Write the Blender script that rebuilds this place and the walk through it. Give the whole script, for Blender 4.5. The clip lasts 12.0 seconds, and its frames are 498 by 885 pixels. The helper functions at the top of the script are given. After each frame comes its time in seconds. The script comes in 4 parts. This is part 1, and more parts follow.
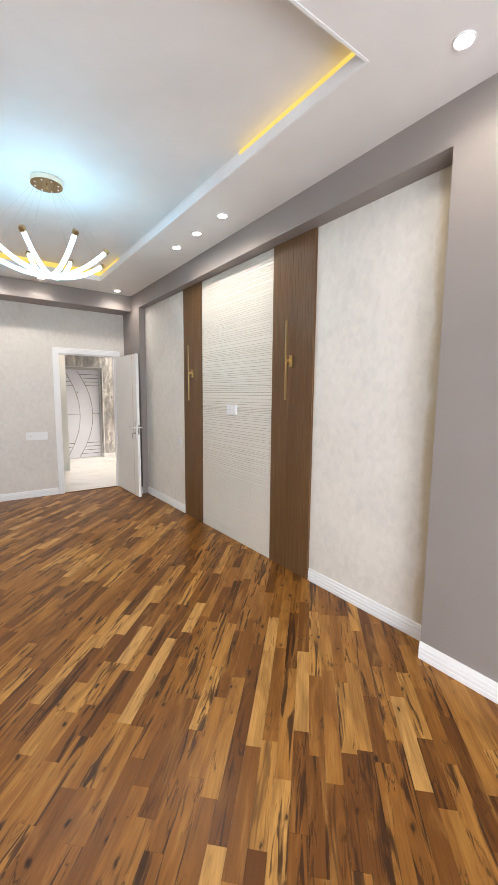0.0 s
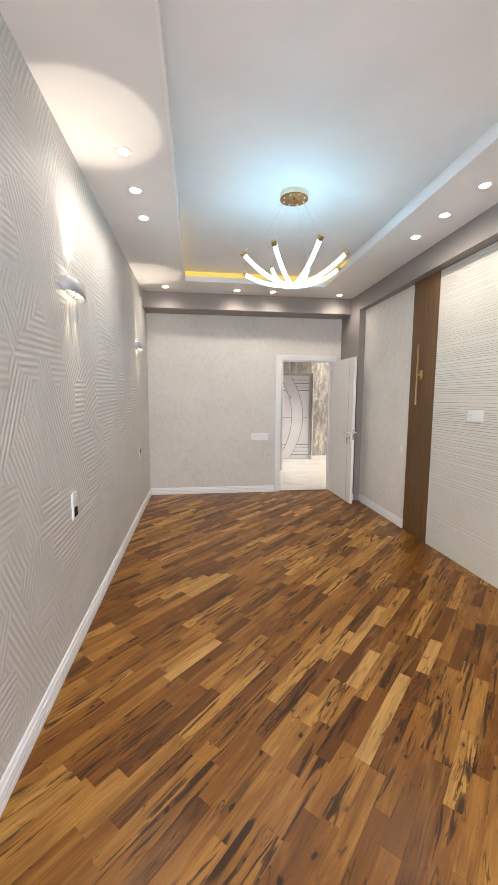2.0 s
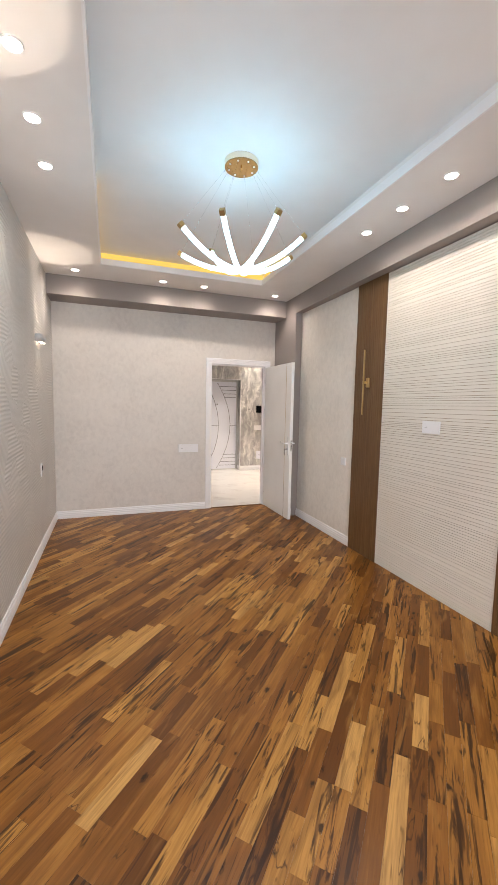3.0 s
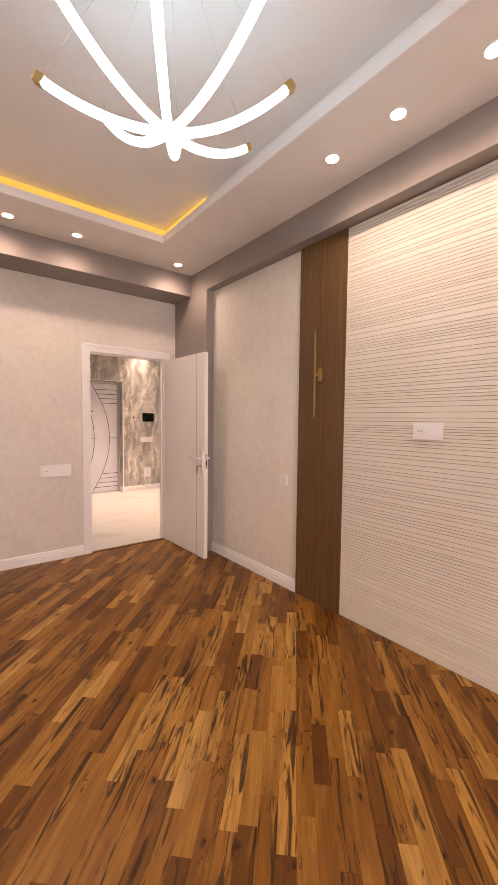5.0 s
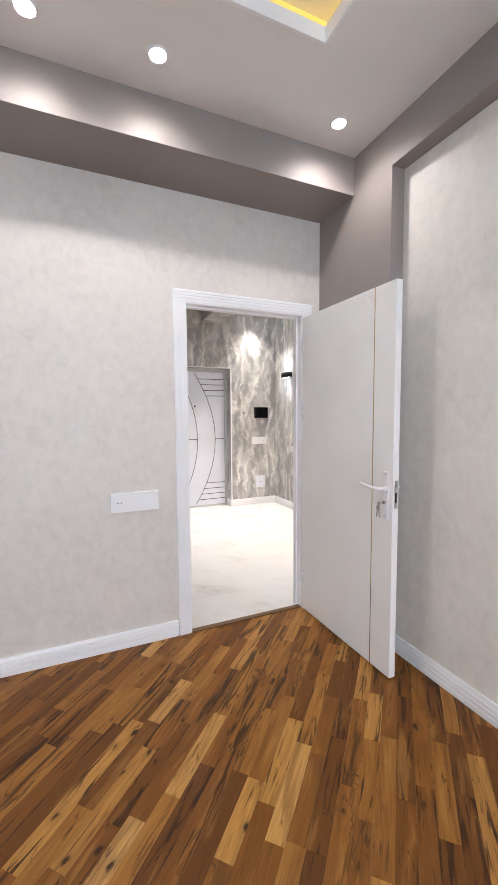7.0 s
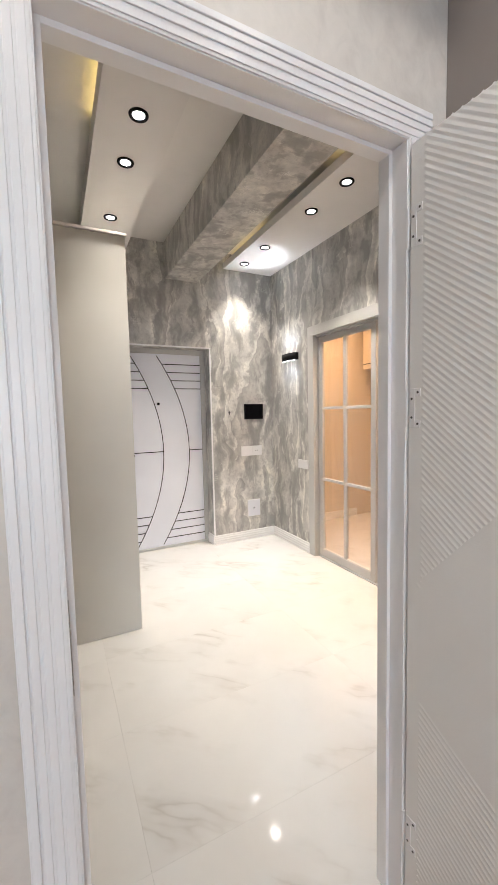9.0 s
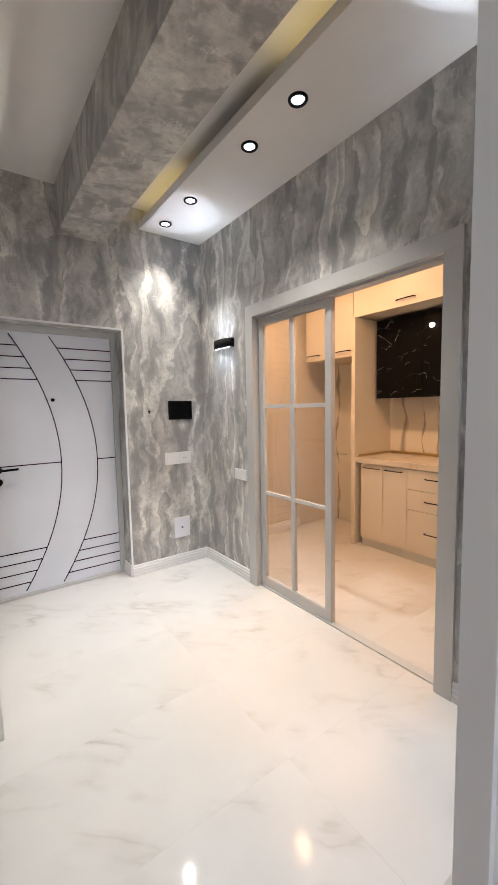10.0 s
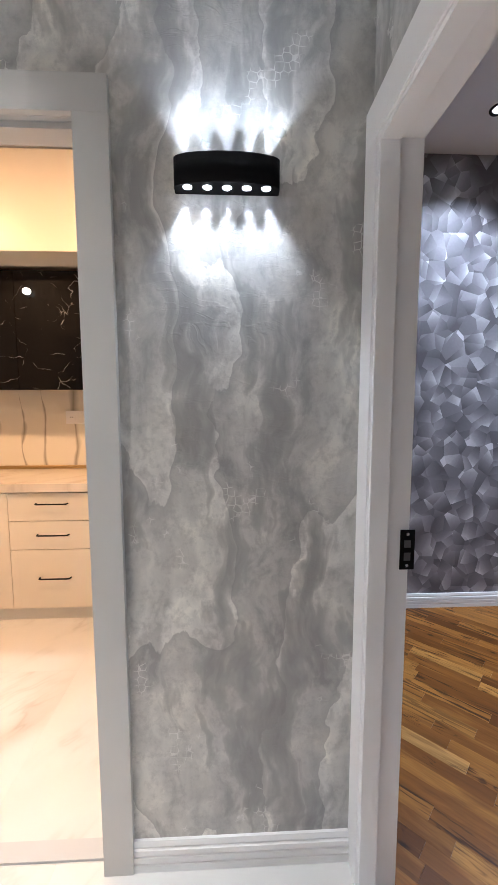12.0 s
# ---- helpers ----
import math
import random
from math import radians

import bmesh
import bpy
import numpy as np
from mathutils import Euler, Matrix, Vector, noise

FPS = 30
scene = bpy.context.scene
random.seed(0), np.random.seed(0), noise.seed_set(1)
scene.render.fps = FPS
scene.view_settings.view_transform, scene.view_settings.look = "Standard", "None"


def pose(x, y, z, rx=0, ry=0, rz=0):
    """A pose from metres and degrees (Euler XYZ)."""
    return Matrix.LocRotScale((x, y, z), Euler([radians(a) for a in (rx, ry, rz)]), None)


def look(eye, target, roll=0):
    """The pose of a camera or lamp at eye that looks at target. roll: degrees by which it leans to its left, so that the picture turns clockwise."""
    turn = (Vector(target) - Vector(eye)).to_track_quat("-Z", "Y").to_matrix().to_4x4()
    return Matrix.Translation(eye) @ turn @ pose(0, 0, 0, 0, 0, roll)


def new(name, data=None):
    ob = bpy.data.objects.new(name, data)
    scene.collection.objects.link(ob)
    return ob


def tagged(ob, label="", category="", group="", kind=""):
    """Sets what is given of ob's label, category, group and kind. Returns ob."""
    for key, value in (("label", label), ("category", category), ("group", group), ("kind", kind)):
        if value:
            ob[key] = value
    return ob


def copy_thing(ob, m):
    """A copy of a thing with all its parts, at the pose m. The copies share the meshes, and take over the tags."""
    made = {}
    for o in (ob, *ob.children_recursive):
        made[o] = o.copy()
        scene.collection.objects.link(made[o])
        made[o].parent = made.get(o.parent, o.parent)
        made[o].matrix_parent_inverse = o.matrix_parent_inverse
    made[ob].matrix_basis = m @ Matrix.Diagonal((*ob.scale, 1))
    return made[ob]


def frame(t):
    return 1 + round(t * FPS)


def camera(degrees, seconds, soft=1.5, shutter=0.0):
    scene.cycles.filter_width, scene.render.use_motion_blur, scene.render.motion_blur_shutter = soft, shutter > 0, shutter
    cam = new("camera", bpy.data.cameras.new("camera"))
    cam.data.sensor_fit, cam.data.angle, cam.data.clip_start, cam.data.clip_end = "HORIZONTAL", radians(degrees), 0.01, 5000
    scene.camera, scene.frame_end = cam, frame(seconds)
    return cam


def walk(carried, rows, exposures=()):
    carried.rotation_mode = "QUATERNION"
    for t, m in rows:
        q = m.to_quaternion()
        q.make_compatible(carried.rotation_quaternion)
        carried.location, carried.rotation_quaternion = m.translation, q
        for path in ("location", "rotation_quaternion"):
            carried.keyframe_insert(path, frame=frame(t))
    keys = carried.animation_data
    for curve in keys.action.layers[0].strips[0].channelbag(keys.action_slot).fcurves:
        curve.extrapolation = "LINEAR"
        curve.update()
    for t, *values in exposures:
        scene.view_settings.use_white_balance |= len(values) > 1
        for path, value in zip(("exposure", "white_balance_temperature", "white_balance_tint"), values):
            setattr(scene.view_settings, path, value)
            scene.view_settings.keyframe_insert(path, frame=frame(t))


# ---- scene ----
cam = camera(65.6, 12.0)
PATH = [
    (0, (0.062, -0.029, 1.515), (1.234, 1.573, 1.273), 0.5),
    (0.5, (0.083, -0.09, 1.522), (0.927, 1.707, 1.277), 0.2),
    (1, (0.052, -0.097, 1.516), (0.578, 1.818, 1.277), -0.1),
    (1.5, (-0.003, 0.001, 1.511), (0.311, 1.962, 1.276), -0.1),
    (2, (-0.113, 0.231, 1.513), (0.151, 2.2, 1.285), 0.3),
    (2.5, (-0.155, 0.524, 1.51), (0.242, 2.472, 1.293), 0.7),
    (3, (-0.173, 0.839, 1.511), (0.501, 2.713, 1.325), 1.1),
    (3.2, (-0.209, 0.956, 1.511), (0.589, 2.782, 1.335), 1.2),
    (4.8, (-0.018, 1.964, 1.424), (1.273, 3.488, 1.315), 1.0),
    (5, (0.022, 2.129, 1.428), (1.255, 3.699, 1.309), 0.6),
    (5.5, (0.181, 2.54, 1.441), (1.246, 4.228, 1.315), 0.3),
    (6, (0.296, 3.001, 1.425), (1.205, 4.778, 1.292), -0.0),
    (6.5, (0.44, 3.46, 1.427), (1.268, 5.275, 1.286), -0.2),
    (7, (0.585, 3.918, 1.422), (1.381, 5.747, 1.277), -0.4),
    (7.2, (0.64, 4.093, 1.427), (1.425, 5.927, 1.284), -0.5),
    (8.8, (1.115, 5.418, 1.428), (1.973, 7.217, 1.271), -1.5),
    (9, (1.206, 5.577, 1.438), (2.096, 7.361, 1.284), -1.3),
    (9.5, (1.385, 5.931, 1.433), (2.383, 7.657, 1.274), -1.3),
    (10, (1.614, 6.202, 1.453), (2.787, 7.813, 1.277), -1.1),
    (10.2, (1.709, 6.295, 1.457), (2.978, 7.831, 1.283), -1.1),
    (10.5, (1.831, 6.416, 1.46), (3.254, 7.809, 1.28), -1.0),
    (11, (1.975, 6.643, 1.442), (3.701, 7.636, 1.254), -0.7),
    (11.5, (2.179, 6.747, 1.421), (4.113, 7.22, 1.229), -0.4),
    (12, (2.381, 6.762, 1.428), (4.37, 6.673, 1.231), -0.1),
]
EXPOSURES = [(0.0, 0.43, 6480, 11), (2.0, 0.29, 6700, 12), (3.2, 0.26, 7150, 19), (4.8, 0.14, 9100, 37), (5.1, 0.14, 9000, 36), (5.5, 0.14, 8450, 30), (6.0, 0.38, 6950, 18), (6.5, 0.46, 6350, 15), (7.0, 0.5, 6100, 14),
             (8.6, 0.33, 6300, 13), (9.0, 0.26, 6350, 12), (9.6, 0.06, 6200, 12), (10.5, -0.15, 5850, 12), (11.2, -0.03, 5800, 12), (12.0, 0.58, 5720, 11)]
walk(cam, [(t, look(eye, target, roll)) for t, eye, target, roll in PATH], EXPOSURES)

# ---- light and world ----
world = bpy.data.worlds.new("world")
scene.world = world
world.use_nodes = True
sky = world.node_tree.nodes.new("ShaderNodeTexSky")
sky.sky_type, sky.sun_disc, sky.sun_elevation, sky.sun_rotation = "NISHITA", False, radians(35), radians(200)
world.node_tree.links.new(sky.outputs[0], world.node_tree.nodes["Background"].inputs[0])
world.node_tree.nodes["Background"].inputs[1].default_value = 0.08

COOL, NEUTRAL, WARM, AMBER = (0.31, 0.73, 1.0), (1.0, 0.92, 0.83), (1.0, 0.56, 0.27), (1.0, 0.67, 0.12)
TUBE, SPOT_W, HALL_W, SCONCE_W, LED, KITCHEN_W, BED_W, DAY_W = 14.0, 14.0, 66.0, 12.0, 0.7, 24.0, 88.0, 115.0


def spot_lamp(name, parent, where, toward, watts, colour, angle, blend=0.6, size=0.03):
    data = bpy.data.lights.new(name, "SPOT")
    data.energy, data.color, data.spot_size, data.spot_blend, data.shadow_soft_size = watts, colour, radians(angle), blend, size
    ob = new(name, data)
    ob.matrix_world = look(where, toward)
    if parent:
        ob.parent = parent
    return ob


# ---- materials ----
class Nodes:
    """A small builder of node materials."""

    def __init__(self, name):
        self.mat = bpy.data.materials.new(name)
        self.mat.use_nodes = True
        self.tree = self.mat.node_tree
        self.bsdf = self.tree.nodes["Principled BSDF"]

    def put(self, socket, value):
        if isinstance(value, bpy.types.NodeSocket):
            self.tree.links.new(value, socket)
        elif isinstance(value, (tuple, list)) and len(value) == 3 and socket.type == "RGBA":
            socket.default_value = (*value, 1)
        else:
            socket.default_value = value

    def n(self, kind, out=0, settings=(), **inputs):
        node = self.tree.nodes.new("ShaderNode" + kind)
        settings = dict(settings)
        if "operation" in settings:
            node.operation = settings["operation"]
        if "voronoi_dimensions" in settings:
            node.voronoi_dimensions = settings["voronoi_dimensions"]
        if "distance" in settings:
            node.distance = settings["distance"]
        if "feature" in settings:
            node.feature = settings["feature"]
        for key, value in inputs.items():
            key = key.replace("_", " ")
            self.put(node.inputs[int(key[1:])] if key[0] == "i" and key[1:].isdigit() else node.inputs[key], value)
        return node.outputs[out]

    def pos(self):
        return self.n("NewGeometry", 0)

    def mapped(self, vec, scale=(1, 1, 1), rot=(0, 0, 0), loc=(0, 0, 0)):
        return self.n("Mapping", Vector=vec, Scale=scale, Rotation=[radians(a) for a in rot], Location=loc)

    def noise(self, vec, scale, detail=4.0, rough=0.55, distort=0.0):
        return self.n("TexNoise", 0, Vector=vec, Scale=scale, Detail=detail, Roughness=rough, Distortion=distort)

    def ramp(self, fac, stops):
        node = self.tree.nodes.new("ShaderNodeValToRGB")
        els = node.color_ramp.elements
        while len(els) < len(stops):
            els.new(0.5)
        for el, (p, c) in zip(els, stops):
            el.position, el.color = p, (*c, 1) if len(c) == 3 else c
        self.tree.links.new(fac, node.inputs[0])
        return node.outputs[0]

    def math(self, op, a, b=0.0, c=0.0):
        node = self.tree.nodes.new("ShaderNodeMath")
        node.operation = op
        for k, v in enumerate((a, b, c)):
            self.put(node.inputs[k], v)
        return node.outputs[0]

    def mix(self, fac, a, b, mode="MIX"):
        node = self.tree.nodes.new("ShaderNodeMix")
        node.data_type, node.blend_type = "RGBA", mode
        self.put(node.inputs[0], fac)
        self.put(node.inputs[6], a if not isinstance(a, tuple) else (*a, 1))
        self.put(node.inputs[7], b if not isinstance(b, tuple) else (*b, 1))
        return node.outputs[2]

    def bump(self, height, strength=0.2, distance=0.01):
        self.put(self.bsdf.inputs["Normal"], self.n("Bump", 0, Strength=strength, Distance=distance, Height=height))

    def done(self, colour, rough=0.5, metal=0.0, spec=0.5, coat=0.0):
        self.put(self.bsdf.inputs["Base Color"], colour)
        self.put(self.bsdf.inputs["Roughness"], rough)
        self.put(self.bsdf.inputs["Metallic"], metal)
        self.put(self.bsdf.inputs["Specular IOR Level"], spec)
        self.put(self.bsdf.inputs["Coat Weight"], coat)
        return self.mat


def paint(name, colour, rough=0.5, grain=180.0, strength=0.06, vary=0.04, spec=0.4):
    """Painted surface: slight unevenness at two scales."""
    g = Nodes(name)
    p = g.pos()
    big, small = g.noise(p, 1.7, 3), g.noise(p, grain, 2)
    lo, hi = tuple(c * (1 - vary) for c in colour), tuple(min(1, c * (1 + vary)) for c in colour)
    g.bump(small, strength, 0.002)
    return g.done(g.ramp(big, [(0.3, lo), (0.7, hi)]), g.math("MULTIPLY_ADD", small, 0.12, rough - 0.06), spec=spec)


def metal(name, colour, rough=0.25, metallic=1.0):
    g = Nodes(name)
    s = g.noise(g.pos(), 60, 3)
    return g.done(colour, g.math("MULTIPLY_ADD", s, 0.15, rough - 0.07), metallic)


def glow(name, colour, strength, base=(0.9, 0.9, 0.9)):
    g = Nodes(name)
    g.put(g.bsdf.inputs["Emission Color"], colour)
    g.put(g.bsdf.inputs["Emission Strength"], strength)
    return g.done(base, 0.4)


def plaster(name, colour, deep, edge_band=None):
    """Pearly decorative plaster: cloudy patches, trowel flecks, faint sheen; a ragged beige band along one edge if
    asked for.
    """
    g = Nodes(name)
    p = g.pos()
    cloud = g.noise(p, 2.2, 5, 0.6, 0.4)
    fleck = g.noise(g.mapped(p, (1, 1, 0.8)), 19, 5, 0.62, 0.5)
    tone = g.math("MULTIPLY_ADD", fleck, 0.55, g.math("MULTIPLY", cloud, 0.45))
    g.bump(fleck, 0.25, 0.003)
    col = g.ramp(tone, [(0.36, deep), (0.5, colour), (0.66, tuple(min(1, c * 1.07) for c in colour))])
    if edge_band is not None:
        away = g.math("SUBTRACT", g.n("SeparateXYZ", 1, Vector=p), edge_band)
        ragged = g.math("MULTIPLY_ADD", g.math("SUBTRACT", g.noise(g.mapped(p, (1, 1, 0.5)), 9, 4), 0.5), 0.09, away)
        col = g.mix(g.ramp(ragged, [(0.0, (0.8, 0.8, 0.8)), (0.035, (0.7, 0.7, 0.7)), (0.075, (0, 0, 0))]), col, (0.5, 0.4, 0.24))
    return g.done(col,
                  g.ramp(fleck, [(0.35, (0.62,) * 3), (0.65, (0.38,) * 3)]), spec=0.45)


def labyrinth(name):
    """Embossed wallpaper: soft patches of low ribs that lie one way or the other, with smooth paper between them."""
    g = Nodes(name)
    p = g.pos()
    flat = g.n("CombineXYZ", X=g.n("SeparateXYZ", 1, Vector=p), Y=g.n("SeparateXYZ", 2, Vector=p))
    cell = g.n("TexVoronoi", 1, dict(voronoi_dimensions="2D", distance="MANHATTAN"), Vector=g.mapped(flat, rot=(0, 0, 45)), Scale=4.6, Randomness=0.7)
    pick = g.n("SeparateColor", 0, Color=cell)
    turn = g.math("MULTIPLY_ADD", g.math("FLOOR", g.math("MULTIPLY", pick, 3.0)), 1.0472, 0.55)
    x, y = g.n("SeparateXYZ", 0, Vector=flat), g.n("SeparateXYZ", 1, Vector=flat)
    along = g.math("ADD", g.math("MULTIPLY", x, g.math("COSINE", turn)), g.math("MULTIPLY", y, g.math("SINE", turn)))
    ribs = g.math("SINE", g.math("MULTIPLY", along, 205.0))
    ridge = g.n("MapRange", 0, Value=ribs, From_Min=-0.9, From_Max=0.9)
    patch = g.ramp(g.noise(g.mapped(p, (1, 1.2, 1)), 2.6, 2), [(0.36, (0.4, 0.4, 0.4)), (0.6, (1, 1, 1))])
    cloud = g.noise(p, 2.0, 4)
    fine = g.noise(p, 130, 2)
    g.bump(g.math("MULTIPLY_ADD", fine, 0.08, g.math("MULTIPLY", ridge, patch)), 0.62, 0.004)
    # Relief shading put into the colour as well: ribs paler, valleys darker.
    low = g.ramp(cloud, [(0.3, (0.54, 0.522, 0.495)), (0.7, (0.59, 0.57, 0.54))])
    return g.done(g.mix(g.math("MULTIPLY", g.math("MULTIPLY", ridge, patch), 0.95), low, (0.69, 0.67, 0.64)), 0.5, spec=0.4)


def plank(name, per_object):
    """Rustic acacia strips: each with its own tone, soft grain, dark heartwood flames, thin cracks and sparse knots."""
    g = Nodes(name)
    rnd = g.n("ObjectInfo", "Random") if per_object else g.n("NewGeometry", "Random Per Island")
    p = g.mapped(g.pos(), rot=(0, 0, -45))
    shift = g.n("CombineXYZ", X=g.math("MULTIPLY", rnd, 37.0), Y=g.math("MULTIPLY", rnd, 91.0), Z=g.math("MULTIPLY", rnd, 13.0))
    q = g.n("VectorMath", 0, dict(operation="ADD"), i0=p, i1=shift)
    other = g.math("FRACT", g.math("MULTIPLY", rnd, 7.31))
    tone = g.ramp(rnd, [(0.0, (0.12, 0.042, 0.0085)), (0.2, (0.185, 0.069, 0.0125)), (0.5, (0.285, 0.116, 0.021)), (0.8, (0.395, 0.177, 0.037)), (0.94, (0.53, 0.268, 0.066)), (1.0, (0.6, 0.335, 0.108))])
    soft = g.noise(g.mapped(q, (0.9, 5.5, 1)), 3.0, 3, 0.5, 0.8)
    body = g.mix(g.ramp(soft, [(0.32, (0.75, 0.75, 0.75)), (0.56, (0, 0, 0))]), tone, g.mix(0.6, tone, (0.11, 0.04, 0.01)))
    body = g.mix(g.ramp(soft, [(0.56, (0, 0, 0)), (0.7, (0.35, 0.35, 0.35))]), body, (0.48, 0.25, 0.065))
    grain = g.noise(g.mapped(q, (1.6, 34, 1)), 4.0, 3, 0.55, 0.4)
    body = g.mix(g.ramp(grain, [(0.35, (0.28, 0.28, 0.28)), (0.6, (0, 0, 0))]), body, (0.09, 0.032, 0.009))
    flame = g.noise(g.mapped(q, (1.1, 13, 1), loc=(5, 2, 3)), 2.4, 4, 0.55, 1.2)
    gate = g.ramp(other, [(0.25, (0.15, 0.15, 0.15)), (0.5, (1, 1, 1))])
    heart = g.math("MULTIPLY", g.ramp(flame, [(0.535, (0, 0, 0)), (0.575, (0.6, 0.6, 0.6)), (0.63, (0.92, 0.92, 0.92))]), gate)
    body = g.mix(heart, body, (0.036, 0.014, 0.006))
    vein = g.math("ABSOLUTE", g.math("SUBTRACT", g.noise(g.mapped(q, (0.6, 4.6, 1), loc=(3, 8, 1)), 3.0, 3, 0.5, 1.6), 0.5))
    broken = g.ramp(g.noise(q, 5.0, 2), [(0.52, (0, 0, 0)), (0.6, (1, 1, 1))])
    body = g.mix(g.math("MULTIPLY", g.ramp(vein, [(0.0, (0.85, 0.85, 0.85)), (0.018, (0, 0, 0))]), broken), body, (0.04, 0.016, 0.006))
    knot = g.n("TexVoronoi", 0, dict(voronoi_dimensions="2D"), Vector=g.mapped(q, (0.7, 1.2, 1)), Scale=5.2, Randomness=1.0)
    rare = g.ramp(g.noise(q, 2.6, 1), [(0.47, (0, 0, 0)), (0.53, (1, 1, 1))])
    knot = g.math("ADD", knot, g.math("MULTIPLY", rare, 0.2))
    knot = g.math("MULTIPLY_ADD", g.noise(g.mapped(q, (1, 2.0, 1)), 20, 4, 0.6), 0.28, g.math("ADD", knot, -0.14))
    body = g.mix(g.ramp(knot, [(0.03, (0.75, 0.75, 0.75)), (0.2, (0, 0, 0))]), body, g.mix(0.5, tone, (0.07, 0.024, 0.007)))
    body = g.mix(g.ramp(knot, [(0.015, (0.9, 0.9, 0.9)), (0.07, (0, 0, 0))]), body, (0.02, 0.009, 0.005))
    fine = g.noise(g.mapped(q, (6, 90, 1)), 5.0, 3)
    g.bump(fine, 0.03, 0.001)
    return g.done(body, g.math("MULTIPLY_ADD", fine, 0.1, 0.27), spec=0.22)


def slat_wood(name):
    g = Nodes(name)
    rnd = g.n("ObjectInfo", "Random")
    p = g.n("VectorMath", 0, dict(operation="ADD"), i0=g.pos(), i1=g.n("CombineXYZ", X=rnd, Y=rnd, Z=g.math("MULTIPLY", rnd, 9.0)))
    grain = g.noise(g.mapped(p, (38, 38, 0.7)), 3.0, 5, 0.6, 0.4)
    fine = g.noise(g.mapped(p, (200, 200, 3)), 3.0, 3)
    col = g.ramp(grain, [(0.3, (0.105, 0.05, 0.02)), (0.5, (0.15, 0.078, 0.032)), (0.72, (0.205, 0.115, 0.05))])
    col = g.mix(g.math("MULTIPLY", rnd, 0.45), col, (0.11, 0.055, 0.022))
    g.bump(fine, 0.08, 0.001)
    return g.done(col, 0.42, spec=0.35)


def marble_paper(name, flow=1.0):
    """Pale grey marbled vinyl wallpaper: wavy ribbons with one crisp edge, dark feathered flames, crackle and creases."""
    g = Nodes(name)
    p = g.pos()
    wob = g.n("TexNoise", 1, Vector=g.mapped(p, (1, 1, 1.3)), Scale=2.6, Detail=3.0)
    w = g.n("VectorMath", 0, dict(operation="MULTIPLY_ADD"), i0=wob, i1=(0.2, 0.2, 0.3), i2=p)
    veil = g.noise(g.mapped(w, (3.6, 3.6, 0.5)), 1.0, 1, 0.4)
    cloud = g.noise(g.mapped(w, (8, 8, 4.6), loc=(4, 2, 7)), 1.0, 6, 0.6)
    flame = g.noise(g.mapped(w, (7.5, 7.5, 1.9), loc=(1, 5, 3)), 1.0, 4, 0.55)
    feather = g.noise(g.mapped(w, (60, 60, 9), loc=(8, 3, 1)), 1.0, 3, 0.55)
    grit = g.noise(p, 34, 4, 0.7)
    edge = g.math("MULTIPLY_ADD", g.math("SUBTRACT", cloud, 0.5), 0.1, veil)
    fade = g.math("FRACT", g.math("MULTIPLY", edge, 5.2))
    veils = g.ramp(fade, [(0.0, (0.46, 0.455, 0.447)), (0.3, (0.54, 0.533, 0.52)), (0.65, (0.6, 0.592, 0.572)), (0.86, (0.74, 0.73, 0.7)), (0.985, (0.74, 0.73, 0.7)), (1.0, (0.46, 0.455, 0.447))])
    col = g.mix(flow, (0.58, 0.57, 0.545), veils)
    mottle = g.ramp(cloud, [(0.36, (0.62, 0.622, 0.635)), (0.45, (0.88, 0.88, 0.885)), (0.54, (1.0, 1.0, 0.99)), (0.64, (1.2, 1.19, 1.15))])
    col = g.mix(1.0, col, mottle, "MULTIPLY")
    body = g.math("MULTIPLY_ADD", g.math("SUBTRACT", feather, 0.5), 0.1, g.math("MULTIPLY_ADD", g.math("SUBTRACT", cloud, 0.5), 0.25, flame))
    dark = g.ramp(body, [(0.515, (0, 0, 0)), (0.55, (0.45, 0.45, 0.45)), (0.62, (0.8, 0.8, 0.8)), (0.7, (0.9, 0.9, 0.9))])
    col = g.mix(dark, col, g.mix(feather, (0.2, 0.198, 0.2), (0.34, 0.335, 0.33)))
    crack = g.n("TexVoronoi", 0, dict(feature="DISTANCE_TO_EDGE"), Vector=p, Scale=46.0, Randomness=0.55)
    mask = g.ramp(g.noise(g.mapped(p, loc=(2, 9, 4)), 8.0, 2), [(0.635, (0, 0, 0)), (0.67, (1, 1, 1))])
    line = g.math("MULTIPLY", g.math("LESS_THAN", crack, 0.05), mask)
    col = g.mix(g.math("MULTIPLY", line, 0.55), col, (0.8, 0.79, 0.77))
    col = g.mix(g.ramp(grit, [(0.48, (0, 0, 0)), (0.66, (0.42, 0.42, 0.42))]), col, (0.33, 0.325, 0.325))
    crease = g.ramp(g.noise(g.mapped(w, (16, 16, 60)), 1.0, 3, 0.6, 0.6), [(0.56, (0, 0, 0)), (0.62, (1, 1, 1))])
    g.bump(g.math("ADD", g.math("MULTIPLY", crease, 0.6), g.math("ADD", grit, line)), 0.22, 0.002)
    return g.done(col, 0.45, spec=0.45)


